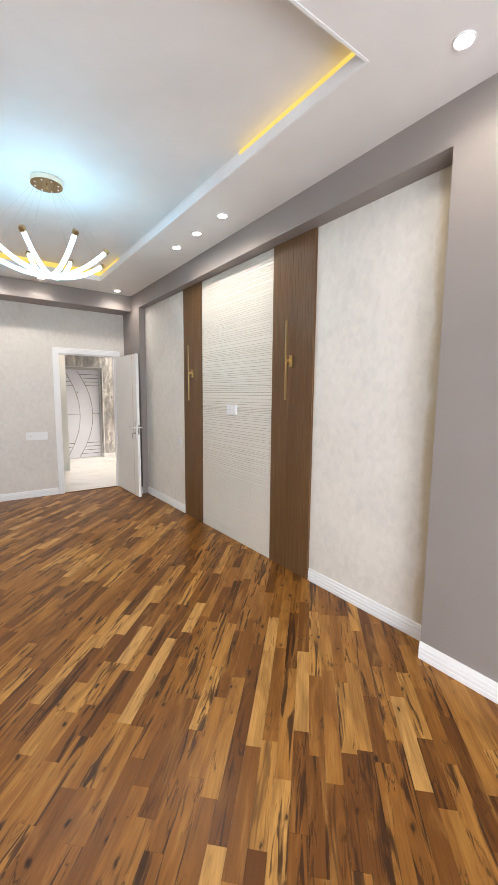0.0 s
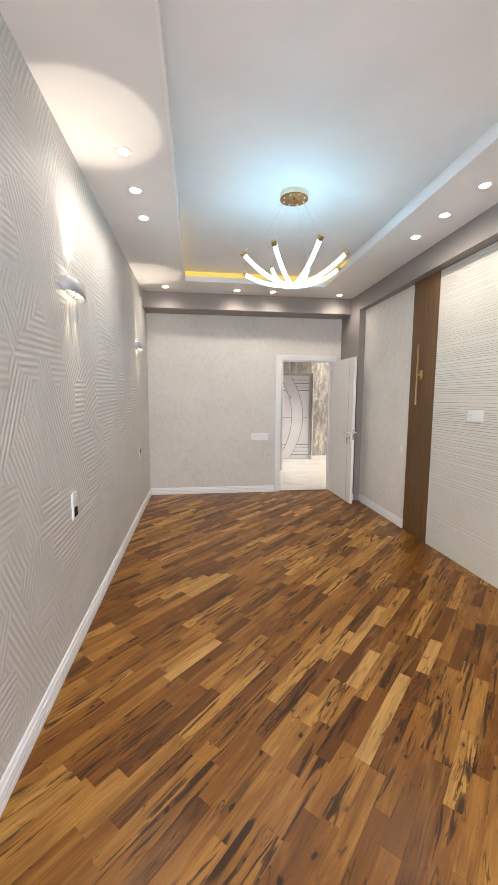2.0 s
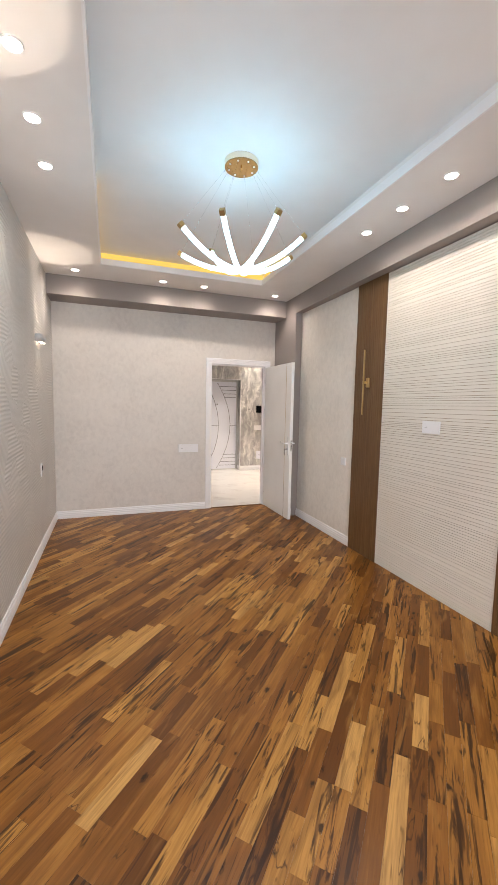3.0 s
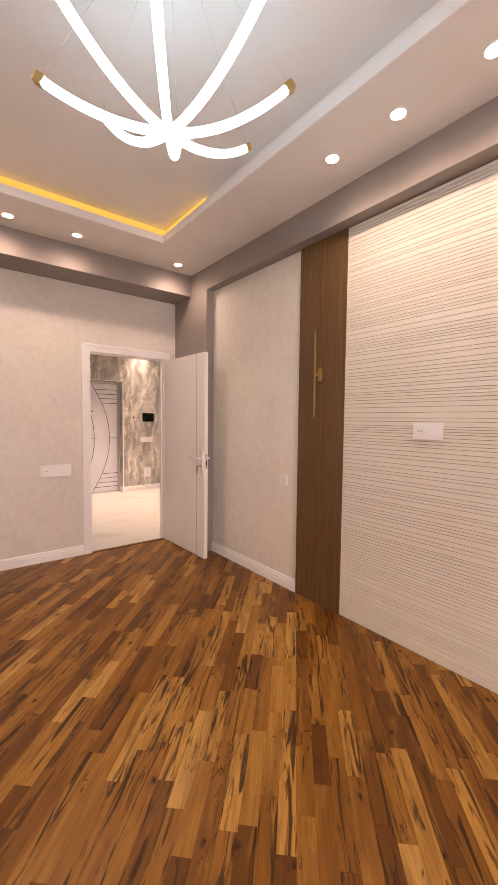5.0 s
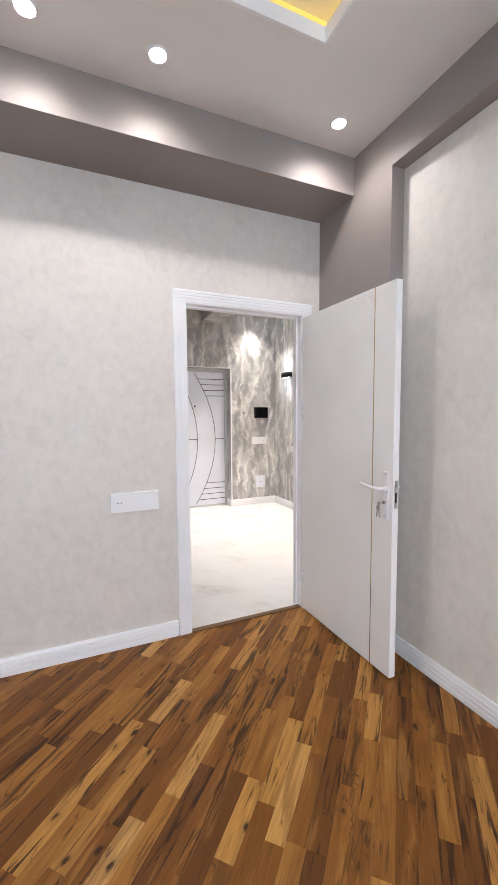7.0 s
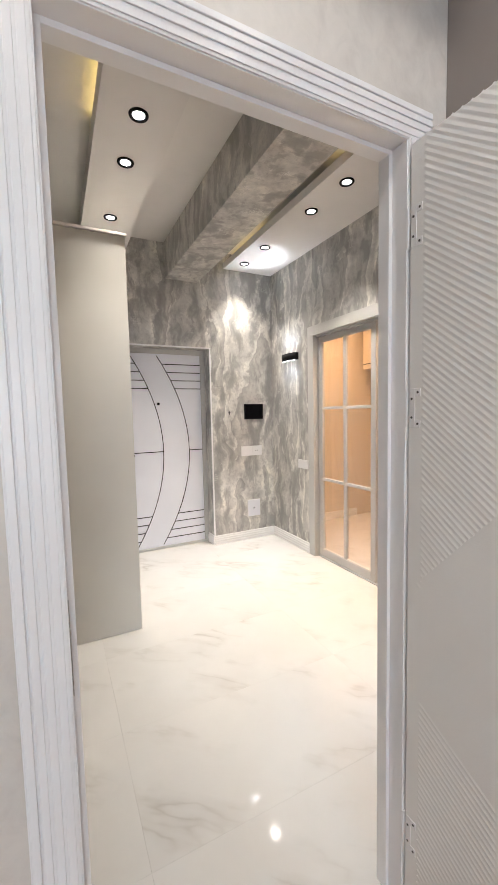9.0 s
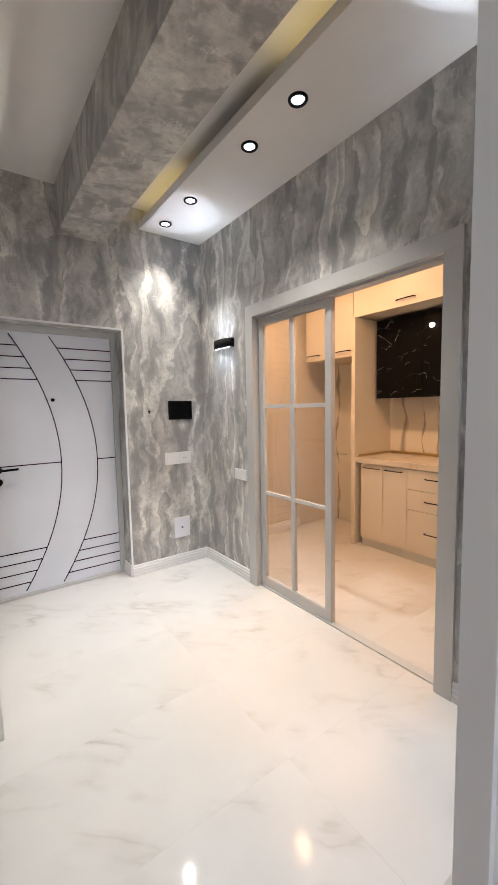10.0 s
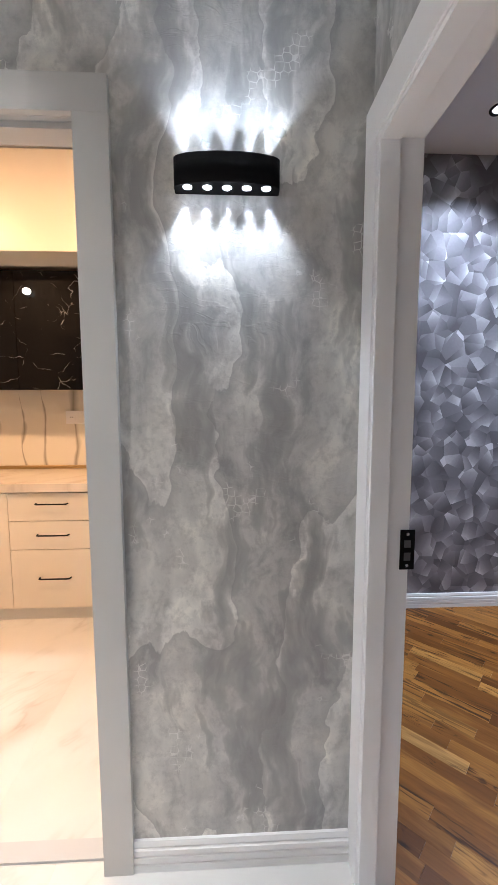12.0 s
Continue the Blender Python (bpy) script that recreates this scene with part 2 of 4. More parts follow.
def marble_tile(name, base, vein, rough=0.07):
    g = Nodes(name)
    rnd = g.n("ObjectInfo", "Random")
    p = g.n("VectorMath", 0, dict(operation="ADD"), i0=g.pos(), i1=g.n("CombineXYZ", X=g.math("MULTIPLY", rnd, 17.0), Y=g.math("MULTIPLY", rnd, 29.0)))
    warp = g.n("VectorMath", 0, dict(operation="MULTIPLY_ADD"), i0=g.n("TexNoise", 1, Vector=p, Scale=1.6, Detail=4.0), i1=(0.34, 0.34, 0.34), i2=g.mapped(g.mapped(p, rot=(0, 0, 40)), (0.75, 2.7, 1)))
    ridge = g.math("ABSOLUTE", g.math("SUBTRACT", g.noise(warp, 1.3, 4, 0.55), 0.5))
    thin = g.ramp(ridge, [(0.0, (0.8, 0.8, 0.8)), (0.02, (0.3, 0.3, 0.3)), (0.075, (0, 0, 0))])
    gate = g.ramp(g.noise(p, 2.3, 3), [(0.46, (0, 0, 0)), (0.66, (1, 1, 1))])
    cloud = g.noise(p, 2.4, 5)
    col = g.mix(g.math("MULTIPLY", g.math("MULTIPLY", thin, gate), 0.75), g.ramp(cloud, [(0.3, tuple(c * 0.93 for c in base)), (0.7, base)]), vein)
    return g.done(col, rough, spec=0.5)


def backsplash(name):
    g = Nodes(name)
    p = g.pos()
    wave = g.noise(g.mapped(p, (1, 1, 1.0)), 1.7, 2, 0.4)
    u = g.math("MULTIPLY_ADD", wave, 1.5, g.math("MULTIPLY", g.n("SeparateXYZ", 1, Vector=p), 4.6))
    cell = g.n("TexWhiteNoise", 0, dict(), Vector=g.n("CombineXYZ", X=g.math("FLOOR", u)))
    d = g.math("ABSOLUTE", g.math("SUBTRACT", g.math("FRACT", u), g.math("MULTIPLY_ADD", cell, 0.5, 0.25)))
    width = g.math("MULTIPLY", g.ramp(g.noise(g.mapped(p, (1, 1, 0.8)), 4.0, 2), [(0.35, (0, 0, 0)), (0.7, (1, 1, 1))]), 0.24)
    thin = g.n("MapRange", 0, Value=d, From_Min=0.0, From_Max=width, To_Min=1.0, To_Max=0.0)
    return g.done(g.mix(g.math("MULTIPLY", thin, 0.8), (0.74, 0.7, 0.62), (0.22, 0.2, 0.16)), 0.15)


def black_marble(name):
    g = Nodes(name)
    p = g.pos()
    warp = g.n("VectorMath", 0, dict(operation="MULTIPLY_ADD"), i0=g.n("TexNoise", 1, Vector=p, Scale=3.0, Detail=5.0), i1=(0.4, 0.4, 0.4), i2=p)
    ridge = g.n("TexVoronoi", 0, dict(feature="DISTANCE_TO_EDGE"), Vector=g.mapped(warp, (1, 1, 1.7), rot=(30, 0, 0)), Scale=4.2)
    gate = g.ramp(g.noise(p, 9, 4), [(0.5, (0, 0, 0)), (0.62, (1, 1, 1))])
    thin = g.ramp(ridge, [(0.0, (1, 1, 1)), (0.012, (0, 0, 0))])
    return g.done(g.mix(g.math("MULTIPLY", thin, gate), (0.006, 0.006, 0.007), (0.4, 0.4, 0.38)), 0.05, spec=0.07)


def facets(name):
    """Silver wallpaper with sharp folded facets; the fold shading is put into the colour, from edge to edge."""
    g = Nodes(name)
    p = g.pos()
    flat = g.n("CombineXYZ", X=g.n("SeparateXYZ", 1, Vector=p), Y=g.n("SeparateXYZ", 2, Vector=p))

    def fold(scale, gain, shift):
        tex = g.tree.nodes.new("ShaderNodeTexVoronoi")
        tex.voronoi_dimensions = "2D"
        tex.inputs["Scale"].default_value = scale
        at = g.mapped(flat, loc=(shift, shift * 0.7, 0))
        g.tree.links.new(at, tex.inputs["Vector"])
        local = g.n("VectorMath", 0, dict(operation="SUBTRACT"), i0=at, i1=tex.outputs["Position"])
        way = g.n("VectorMath", 0, dict(operation="SUBTRACT"), i0=tex.outputs["Color"], i1=(0.5, 0.5, 0.5))
        way = g.n("VectorMath", 0, dict(operation="NORMALIZE"), i0=g.n("VectorMath", 0, dict(operation="MULTIPLY"), i0=way, i1=(1, 1, 0)))
        return g.math("MULTIPLY", g.n("VectorMath", 1, dict(operation="DOT_PRODUCT"), i0=local, i1=way), gain)
    f = g.math("ADD", g.math("MULTIPLY_ADD", fold(7.6, 4.6, 0.0), 1.0, 0.5), fold(9.5, 3.2, 3.3))
    f = g.math("ADD", f, g.math("MULTIPLY", g.math("SUBTRACT", g.noise(p, 60, 3), 0.5), 0.12))
    return g.done(g.ramp(f, [(0.0, (0.1, 0.095, 0.108)), (0.45, (0.2, 0.195, 0.215)), (0.75, (0.34, 0.335, 0.365)), (1.0, (0.6, 0.6, 0.64))]), 0.5, 0.0)


def clear_glass(name):
    g = Nodes(name)
    g.put(g.bsdf.inputs["Transmission Weight"], 1.0)
    g.put(g.bsdf.inputs["IOR"], 1.45)
    return g.done((0.98, 0.98, 0.98), 0.0)


M_CEIL = paint("ceiling_paint", (0.82, 0.805, 0.79), 0.6)
M_TAUPE = paint("taupe_paint", (0.285, 0.252, 0.238), 0.55)
M_TRIM = paint("white_trim", (0.86, 0.86, 0.87), 0.3, 300)
M_DOOR = paint("white_door_foil", (0.88, 0.875, 0.86), 0.38, 260)
M_PEARL = plaster("pearl_plaster", (0.69, 0.655, 0.61), (0.625, 0.59, 0.55))
M_NICHE = plaster("niche_plaster", (0.78, 0.745, 0.69), (0.715, 0.685, 0.635), 1.145)
M_LABYRINTH = labyrinth("embossed_wallpaper")
M_PLANK, M_PLANK_REST = plank("acacia_strip", True), plank("acacia_strips", False)
M_GAP = paint("dark_joint", (0.02, 0.012, 0.008), 0.7)
M_SLAT = slat_wood("walnut_slat")
M_RIB = paint("white_rib_panel", (0.74, 0.7, 0.63), 0.5, 120)
M_GROOVE = paint("groove_board", (0.3, 0.24, 0.16), 0.7)
M_BRASS = metal("brushed_brass", (0.52, 0.37, 0.17), 0.35)
M_STEEL = metal("steel", (0.6, 0.6, 0.6), 0.25)
M_SILVER = paint("satin_silver", (0.5, 0.52, 0.54), 0.3, 300, 0.02)
M_PLASTIC = paint("white_plastic", (0.86, 0.86, 0.87), 0.25, 400, 0.02)
M_BLACK = paint("black_metal", (0.006, 0.006, 0.007), 0.6, spec=0.12)
M_RUBBER = paint("dark_rubber", (0.08, 0.08, 0.08), 0.6)
M_TUBE = glow("lit_tube", COOL, TUBE)
M_LENS = glow("lit_lens", NEUTRAL, 45.0)
M_LENS_WALL = glow("lit_wall_lens", (1.0, 0.86, 0.66), 9.0)
M_LENS_HALL = glow("lit_hall_lens", (1.0, 0.97, 0.93), 30.0)
M_LENS_SMALL = glow("lit_small_lens", (0.95, 0.98, 1.0), 9.0)
# Stands in for LED light falling on the back of the tray cove.
M_LED = glow("led_strip", AMBER, LED, (0.3, 0.22, 0.08))
M_LED_HALL = glow("hall_led_strip", (1.0, 0.72, 0.25), 4.5)
M_PAPER, M_PAPER_BEAM = marble_paper("marbled_wallpaper"), marble_paper("marbled_beam_wallpaper", 0.25)
M_TILE = marble_tile("white_marble_tile", (0.7, 0.695, 0.685), (0.42, 0.395, 0.37))
M_CABINET = paint("grey_cabinet_board", (0.7, 0.69, 0.65), 0.4, 300, 0.03)
M_FRAME = paint("grey_aluminium", (0.55, 0.55, 0.545), 0.35, 300)
M_ENTRY = paint("entrance_door_foil", (0.8, 0.82, 0.89), 0.3, 300)
M_CREAM = paint("cream_kitchen_front", (0.76, 0.7, 0.6), 0.35, 300)
M_KWALL = paint("kitchen_wall_paint", (0.72, 0.66, 0.57), 0.6)
M_COUNTER = marble_tile("counter_stone", (0.7, 0.64, 0.55), (0.4, 0.34, 0.28), 0.2)
M_SPLASH, M_BLACKM = backsplash("veined_backsplash"), black_marble("black_marble_front")
M_FACET = facets("facet_wallpaper")
M_GLASS = clear_glass("clear_glass")
M_MIRROR = metal("mirror_brass", (0.36, 0.25, 0.11), 0.09)
M_PALE = metal("pale_brass", (0.8, 0.74, 0.6), 0.35, 0.6)


# ---- building helpers ----
def box(bm, x0, x1, y0, y1, z0, z1, bevel=0.0):
    vs = bmesh.ops.create_cube(bm, size=1.0, matrix=Matrix.Translation(((x0 + x1) / 2, (y0 + y1) / 2, (z0 + z1) / 2)) @ Matrix.Diagonal((abs(x1 - x0), abs(y1 - y0), abs(z1 - z0), 1)))["verts"]
    if bevel:
        edges = list({e for v in vs for e in v.link_edges})
        bmesh.ops.bevel(bm, geom=edges, offset=bevel, segments=2, affect="EDGES", profile=0.5)


def cyl(bm, m, r1, r2, depth, seg=24):
    bmesh.ops.create_cone(bm, cap_ends=True, segments=seg, radius1=r1, radius2=r2, depth=depth, matrix=m)


def sweep(bm, points, radius, seg=8, closed_ends=True, turn=0.0):
    """A round tube along points."""
    rings = []
    for k, p in enumerate(points):
        a, b = Vector(points[max(k - 1, 0)]), Vector(points[min(k + 1, len(points) - 1)])
        q = (b - a).normalized().to_track_quat("Z", "Y").to_matrix()
        rings.append([bm.verts.new(Vector(p) + q @ Vector((radius * math.cos(2 * math.pi * s / seg + turn), radius * math.sin(2 * math.pi * s / seg + turn), 0))) for s in range(seg)])
    for r0, r1 in zip(rings, rings[1:]):
        for s in range(seg):
            f = bm.faces.new((r0[s], r0[(s + 1) % seg], r1[(s + 1) % seg], r1[s]))
            f.smooth = True
    if closed_ends:
        bm.faces.new(rings[0][::-1])
        bm.faces.new(rings[-1])


def mesh_of(name, bm, material):
    bmesh.ops.recalc_face_normals(bm, faces=bm.faces)
    me = bpy.data.meshes.new(name)
    bm.to_mesh(me)
    bm.free()
    me.materials.append(material)
    return me


def part(name, bm, material, parent=None, label=""):
    ob = new(name, mesh_of(name, bm, material))
    if parent:
        ob.parent = parent
    return tagged(ob, label)


def boxes(name, dims, material, parent=None, label="", bevel=0.0):
    bm = bmesh.new()
    for d in dims:
        box(bm, *d, bevel)
    return part(name, bm, material, parent, label)


def structure(name, dims, material, label, category, bevel=0.0):
    return tagged(boxes(name, dims, material, None, "", bevel), label, category, kind="structure")


def thing(name, label, category, group="", at=(0, 0, 0), kind=""):
    ob = new(name)
    ob.location = at
    ob.empty_display_size = 0.05
    return tagged(ob, label, category, group, kind)


# ---- plan ----
LX0, LX1, LY0, LY1 = -0.85, 2.185, -2.0, 6.315     # living room
NEAR, NX = 2.12, 2.275                                     # back of the wall niche
CZ, UZ, BZ = 2.987, 3.118, 2.765                     # dropped ceiling, tray ceiling, beams
HX1, HY0, HY1 = 3.457, 6.385, 9.46                 # hall
DX0, DX1, DZ = 1.205, 2.03, 2.11                  # living room doorway
HC, HU = 2.962, 3.125                                # hall ceilings

# ---- living room shell ----
structure("floor", [(LX0 - 0.1, 2.4, LY0 - 0.1, 6.30, -0.12, -0.004)], M_GAP, "dark underlay beneath the wooden strip floor", "floor")
structure("wall_west", [(LX0 - 0.12, LX0, LY0 - 0.12, 6.55, 0, 3.3)], M_LABYRINTH, "pale grey embossed wallpaper wall with ribbed labyrinth pattern", "wall")
WX0, WX1, WZ0, WZ1 = -0.7, 1.0, 0.12, 2.35
structure("wall_south", [(LX0, WX0, LY0 - 0.2, LY0, 0, 3.3), (WX1, 2.45, LY0 - 0.2, LY0, 0, 3.3), (WX0, WX1, LY0 - 0.2, LY0, 0, WZ0), (WX0, WX1, LY0 - 0.2, LY0, WZ1, 3.3)],
          M_PEARL, "pearl grey plastered end wall with a window", "wall")
window = thing("window_1", "white framed two-pane window", "window", kind="structure")
for x0, x1, z0, z1 in ((WX0, WX0 + 0.07, WZ0, WZ1), (WX1 - 0.07, WX1, WZ0, WZ1), (0.11, 0.19, WZ0, WZ1), (WX0 + 0.07, 0.11, WZ0, WZ0 + 0.07), (0.19, WX1 - 0.07, WZ0, WZ0 + 0.07), (WX0 + 0.07, 0.11, WZ1 - 0.07, WZ1), (0.19, WX1 - 0.07, WZ1 - 0.07, WZ1)):
    boxes("window_frame", [(x0, x1, LY0 - 0.13, LY0 - 0.06, z0, z1)], M_TRIM, window, "", 0.004)
for x0, x1 in ((WX0 + 0.07, 0.11), (0.19, WX1 - 0.07)):
    boxes("pane", [(x0, x1, LY0 - 0.1, LY0 - 0.09, WZ0 + 0.07, WZ1 - 0.07)], M_GLASS, window, "clear glass pane").visible_shadow = False
boxes("window_sill", [(WX0 - 0.05, WX1 + 0.05, LY0 - 0.06, LY0 + 0.12, WZ0 - 0.03, WZ0)], M_TRIM, window, "", 0.004)
sky_light = bpy.data.lights.new("window_daylight", "AREA")
sky_light.shape, sky_light.size, sky_light.size_y, sky_light.energy, sky_light.color = "RECTANGLE", WX1 - WX0, WZ1 - WZ0, DAY_W, (0.86, 0.92, 1.0)
new("window_daylight", sky_light).matrix_world = look(((WX0 + WX1) / 2, LY0 - 0.03, (WZ0 + WZ1) / 2), ((WX0 + WX1) / 2, 3.0, 1.2))
structure("wall_north", [(LX0, DX0 - 0.02, LY1, HY0, 0, 3.3), (DX0 - 0.02, DX1 + 0.02, LY1, HY0, DZ + 0.02, 3.3), (DX1 + 0.02, 2.44, LY1, HY0, 0, 3.3)],
          M_PEARL, "pearl grey plastered wall with a doorway", "wall")
structure("wall_east", [(NX, 2.44, 1.07, 5.62, 0, 3.3)], M_NICHE, "cream plastered niche wall", "wall")
structure("pillar_1", [(LX1, 2.44, 5.62, LY1 - 0.001, 0, BZ)], M_TAUPE, "taupe painted corner pillar", "pillar")
structure("pillar_2", [(NEAR, 2.44, LY0, 1.07, 0, BZ)], M_TAUPE, "taupe painted wall pillar beside the niche", "pillar")
bm = bmesh.new()
plan = [(2.44, LY0), (2.44, LY1 - 0.001), (LX1, LY1 - 0.001), (LX1, 5.62), (NEAR, 1.07), (NEAR, LY0)]
low, high = [bm.verts.new((x, y, BZ)) for x, y in plan], [bm.verts.new((x, y, 3.3)) for x, y in plan]
for k in range(6):
    bm.faces.new((low[k], low[(k + 1) % 6], high[(k + 1) % 6], high[k]))
bm.faces.new(low[::-1])
bm.faces.new(high)
tagged(part("beam_1", bm, M_TAUPE), "taupe painted beam along the wall", "beam", kind="structure")
structure("beam_2", [(LX0, LX1 - 0.001, 5.94, LY1 - 0.001, BZ, 3.3)], M_TAUPE, "taupe painted beam above the door wall", "beam")

# dropped ceiling with a tray opening and a lit cove
TX0, TX1, TY0, TY1, SLAB = -0.255, 1.60, 1.2, 5.40, 0.054
structure("ceiling", [(LX0, TX0, LY0, 5.94, CZ, CZ + SLAB), (TX1, LX1, LY0, 5.94, CZ, CZ + SLAB), (TX0, TX1, LY0, TY0, CZ, CZ + SLAB), (TX0, TX1, TY1, 5.94, CZ, CZ + SLAB)],
          M_CEIL, "white dropped ceiling with a rectangular tray", "ceiling")
structure("ceiling_tray", [(LX0, LX1, LY0, 5.94, UZ, UZ + 0.08)], M_CEIL, "white upper ceiling of the tray", "ceiling")
structure("trim", [(TX0 - 0.001, TX0 + 0.012, TY0, TY1, CZ - 0.003, CZ + SLAB + 0.006), (TX1 - 0.012, TX1 + 0.001, TY0, TY1, CZ - 0.003, CZ + SLAB + 0.006),
                   (TX0 + 0.012, TX1 - 0.012, TY0 - 0.001, TY0 + 0.012, CZ - 0.003, CZ + SLAB + 0.006), (TX0 + 0.012, TX1 - 0.012, TY1 - 0.012, TY1 + 0.001, CZ - 0.003, CZ + SLAB + 0.006)],
          M_TRIM, "white lip around the ceiling tray", "trim")
structure("cove_back", [(TX1 + 0.036, TX1 + 0.05, TY0 - 0.036, TY1 + 0.036, CZ + SLAB, UZ), (TX0 - 0.05, TX0 - 0.036, TY0 - 0.036, TY1 + 0.036, CZ + SLAB, UZ),
                        (TX0 - 0.036, TX1 + 0.036, TY1 + 0.036, TY1 + 0.05, CZ + SLAB, UZ), (TX0 - 0.036, TX1 + 0.036, TY0 - 0.05, TY0 - 0.036, CZ + SLAB, UZ)], M_CEIL, "white back of the ceiling cove", "trim")
# Glowing bands as tall as the cove, in place of its LED-lit back.
for x0, x1, y0, y1 in ((TX1 + 0.03, TX1 + 0.0355, 1.18, 2.25), (TX1 + 0.03, TX1 + 0.0355, 4.75, TY1 + 0.02), (TX0 - 0.03, TX1 + 0.025, TY1 + 0.03, TY1 + 0.0355), (TX0 - 0.0355, TX0 - 0.03, 3.9, TY1 + 0.02)):
    tagged(boxes("led_strip", [(x0, x1, y0, y1, CZ + SLAB + 0.004, UZ - 0.003)], M_LED), "amber glowing band standing for the LED-lit back of the ceiling cove", "led strip", "cove lights")


# ---- baseboards and door casings: stepped profiles ----
def baseboard(bm, x0, y0, x1, y1, height=0.1):
    """Stepped board along a wall from one end to the other; the room is on its left-hand side."""
    d = Vector((x1 - x0, y1 - y0, 0))
    nrm = Vector((-d.y, d.x, 0)).normalized()
    prof = [(0, 0), (0.016, 0), (0.016, 0.024), (0.011, 0.026), (0.011, 0.03), (0.016, 0.032), (0.016, 0.05), (0.011, 0.052), (0.011, 0.056), (0.016, 0.058), (0.015, 0.074), (0.009, 0.077), (0.009, 0.082), (0.012, 0.085), (0.008, height), (0, height)]
    a = [bm.verts.new(Vector((x0, y0, z)) + nrm * t) for t, z in prof]
    b = [bm.verts.new(Vector((x1, y1, z)) + nrm * t) for t, z in prof]
    for k in range(len(prof)):
        bm.faces.new((a[k], a[(k + 1) % len(prof)], b[(k + 1) % len(prof)], b[k]))
    bm.faces.new(a)
    bm.faces.new(b[::-1])


def baseboards(name, runs, label, material=None):
    bm = bmesh.new()
    for r in runs:
        baseboard(bm, *r)
    return tagged(part(name, bm, material or M_TRIM), label, "baseboard", kind="structure")


baseboards("baseboard", [(LX0, LY1 - 0.016, LX0, LY0), (DX0 - 0.085, LY1, LX0, LY1), (NX, 4.335, NX, 5.62), (LX1, 5.62, LX1, LY1), (NX, 1.07, NX, 2.135), (NEAR, LY0, NEAR, 1.07)],
           "white grooved baseboard along the walls")


def casing(name, u0, u1, top, face, side, axis, label, width=0.085, material=None, steps=True, thick=0.016, head=None):
    """Door casing on a wall face: two uprights and a head with raised fillets. axis 'x': the opening runs along x."""
    ob = thing(name, label, "door casing", kind="structure")
    mat = material or M_TRIM

    def leaf(n, a0, a1, z0, z1, along):
        dims = [(a0, a1, z0, z1, 0, thick)]
        if steps:
            span = (a1 - a0) if along == "z" else (z1 - z0)
            for k, h in ((0.08, 0.004), (0.32, 0.006), (0.56, 0.006), (0.78, 0.008)):
                if along == "z":
                    s = a0 if n == "upright" and a0 < u0 else a1
                    sign = 1 if s == a0 else -1
                    dims.append((s + sign * span * (1 - k - 0.17), s + sign * span * (1 - k), z0, z1, thick, thick + h * 0.6))
                else:
                    dims.append((a0, a1, z0 + span * k, z0 + span * (k + 0.17), thick, thick + h * 0.6))
        out = []
        for a, b, c, d, e, f in dims:
            lo, hi = (face - f, face - e) if side < 0 else (face + e, face + f)
            out.append((min(a, b), max(a, b), lo, hi, c, d) if axis == "x" else (lo, hi, min(a, b), max(a, b), c, d))
        boxes(n, out, mat, ob, "", 0.0012)

    leaf("upright", u0 - width, u0, 0, top, "z")
    leaf("upright", u1, u1 + width, 0, top, "z")
    leaf("head", u0 - width, u1 + width, top, top + (head or width), "x")
    return ob


def jamb(name, u0, u1, top, f0, f1, axis, label, material=None, thick=0.03, stop=True):
    ob = thing(name, label, "door frame", kind="structure")
    mat = material or M_TRIM

    def put(n, a0, a1, c0, c1, z0, z1):
        boxes(n, [(a0, a1, c0, c1, z0, z1) if axis == "x" else (c0, c1, a0, a1, z0, z1)], mat, ob, "", 0.001)
    put("side", u0 - thick, u0, f0, f1, 0, top)
    put("side", u1, u1 + thick, f0, f1, 0, top)
    put("top", u0 - thick, u1 + thick, f0, f1, top, top + thick)
    if stop:
        m = f0 + (f1 - f0) * 0.55
        put("stop", u0, u0 + 0.012, m, f1 - 0.002, 0, top)
        put("stop", u1 - 0.012, u1, m, f1 - 0.002, 0, top)
        put("stop", u0 + 0.012, u1 - 0.012, m, f1 - 0.002, top - 0.012, top)
    return ob


casing("door_casing_1", DX0, DX1, DZ, LY1, -1, "x", "white fluted casing round the open door", 0.08)
jamb("door_frame_1", DX0 + 0.003, DX1 - 0.003, DZ - 0.003, LY1 - 0.013, HY0 + 0.003, "x", "white door frame in the doorway")
casing("door_casing_2", DX0, DX1, DZ, HY0, 1, "x", "white casing on the hall side of the doorway", 0.07, None, False, 0.006)

tagged(boxes("threshold_strip", [(DX0 + 0.001, DX1 - 0.001, 6.296, 6.336, 0.0006, 0.007)], M_SLAT, None, "", 0.002), "brown wooden transition strip in the doorway", "threshold")
tagged(boxes("strike_plate", [(DX0 + 0.0034, DX0 + 0.005, 6.322, 6.348, 0.93, 1.1)], M_STEEL, None, "", 0.0006), "steel strike plate on the living room door frame", "strike plate")
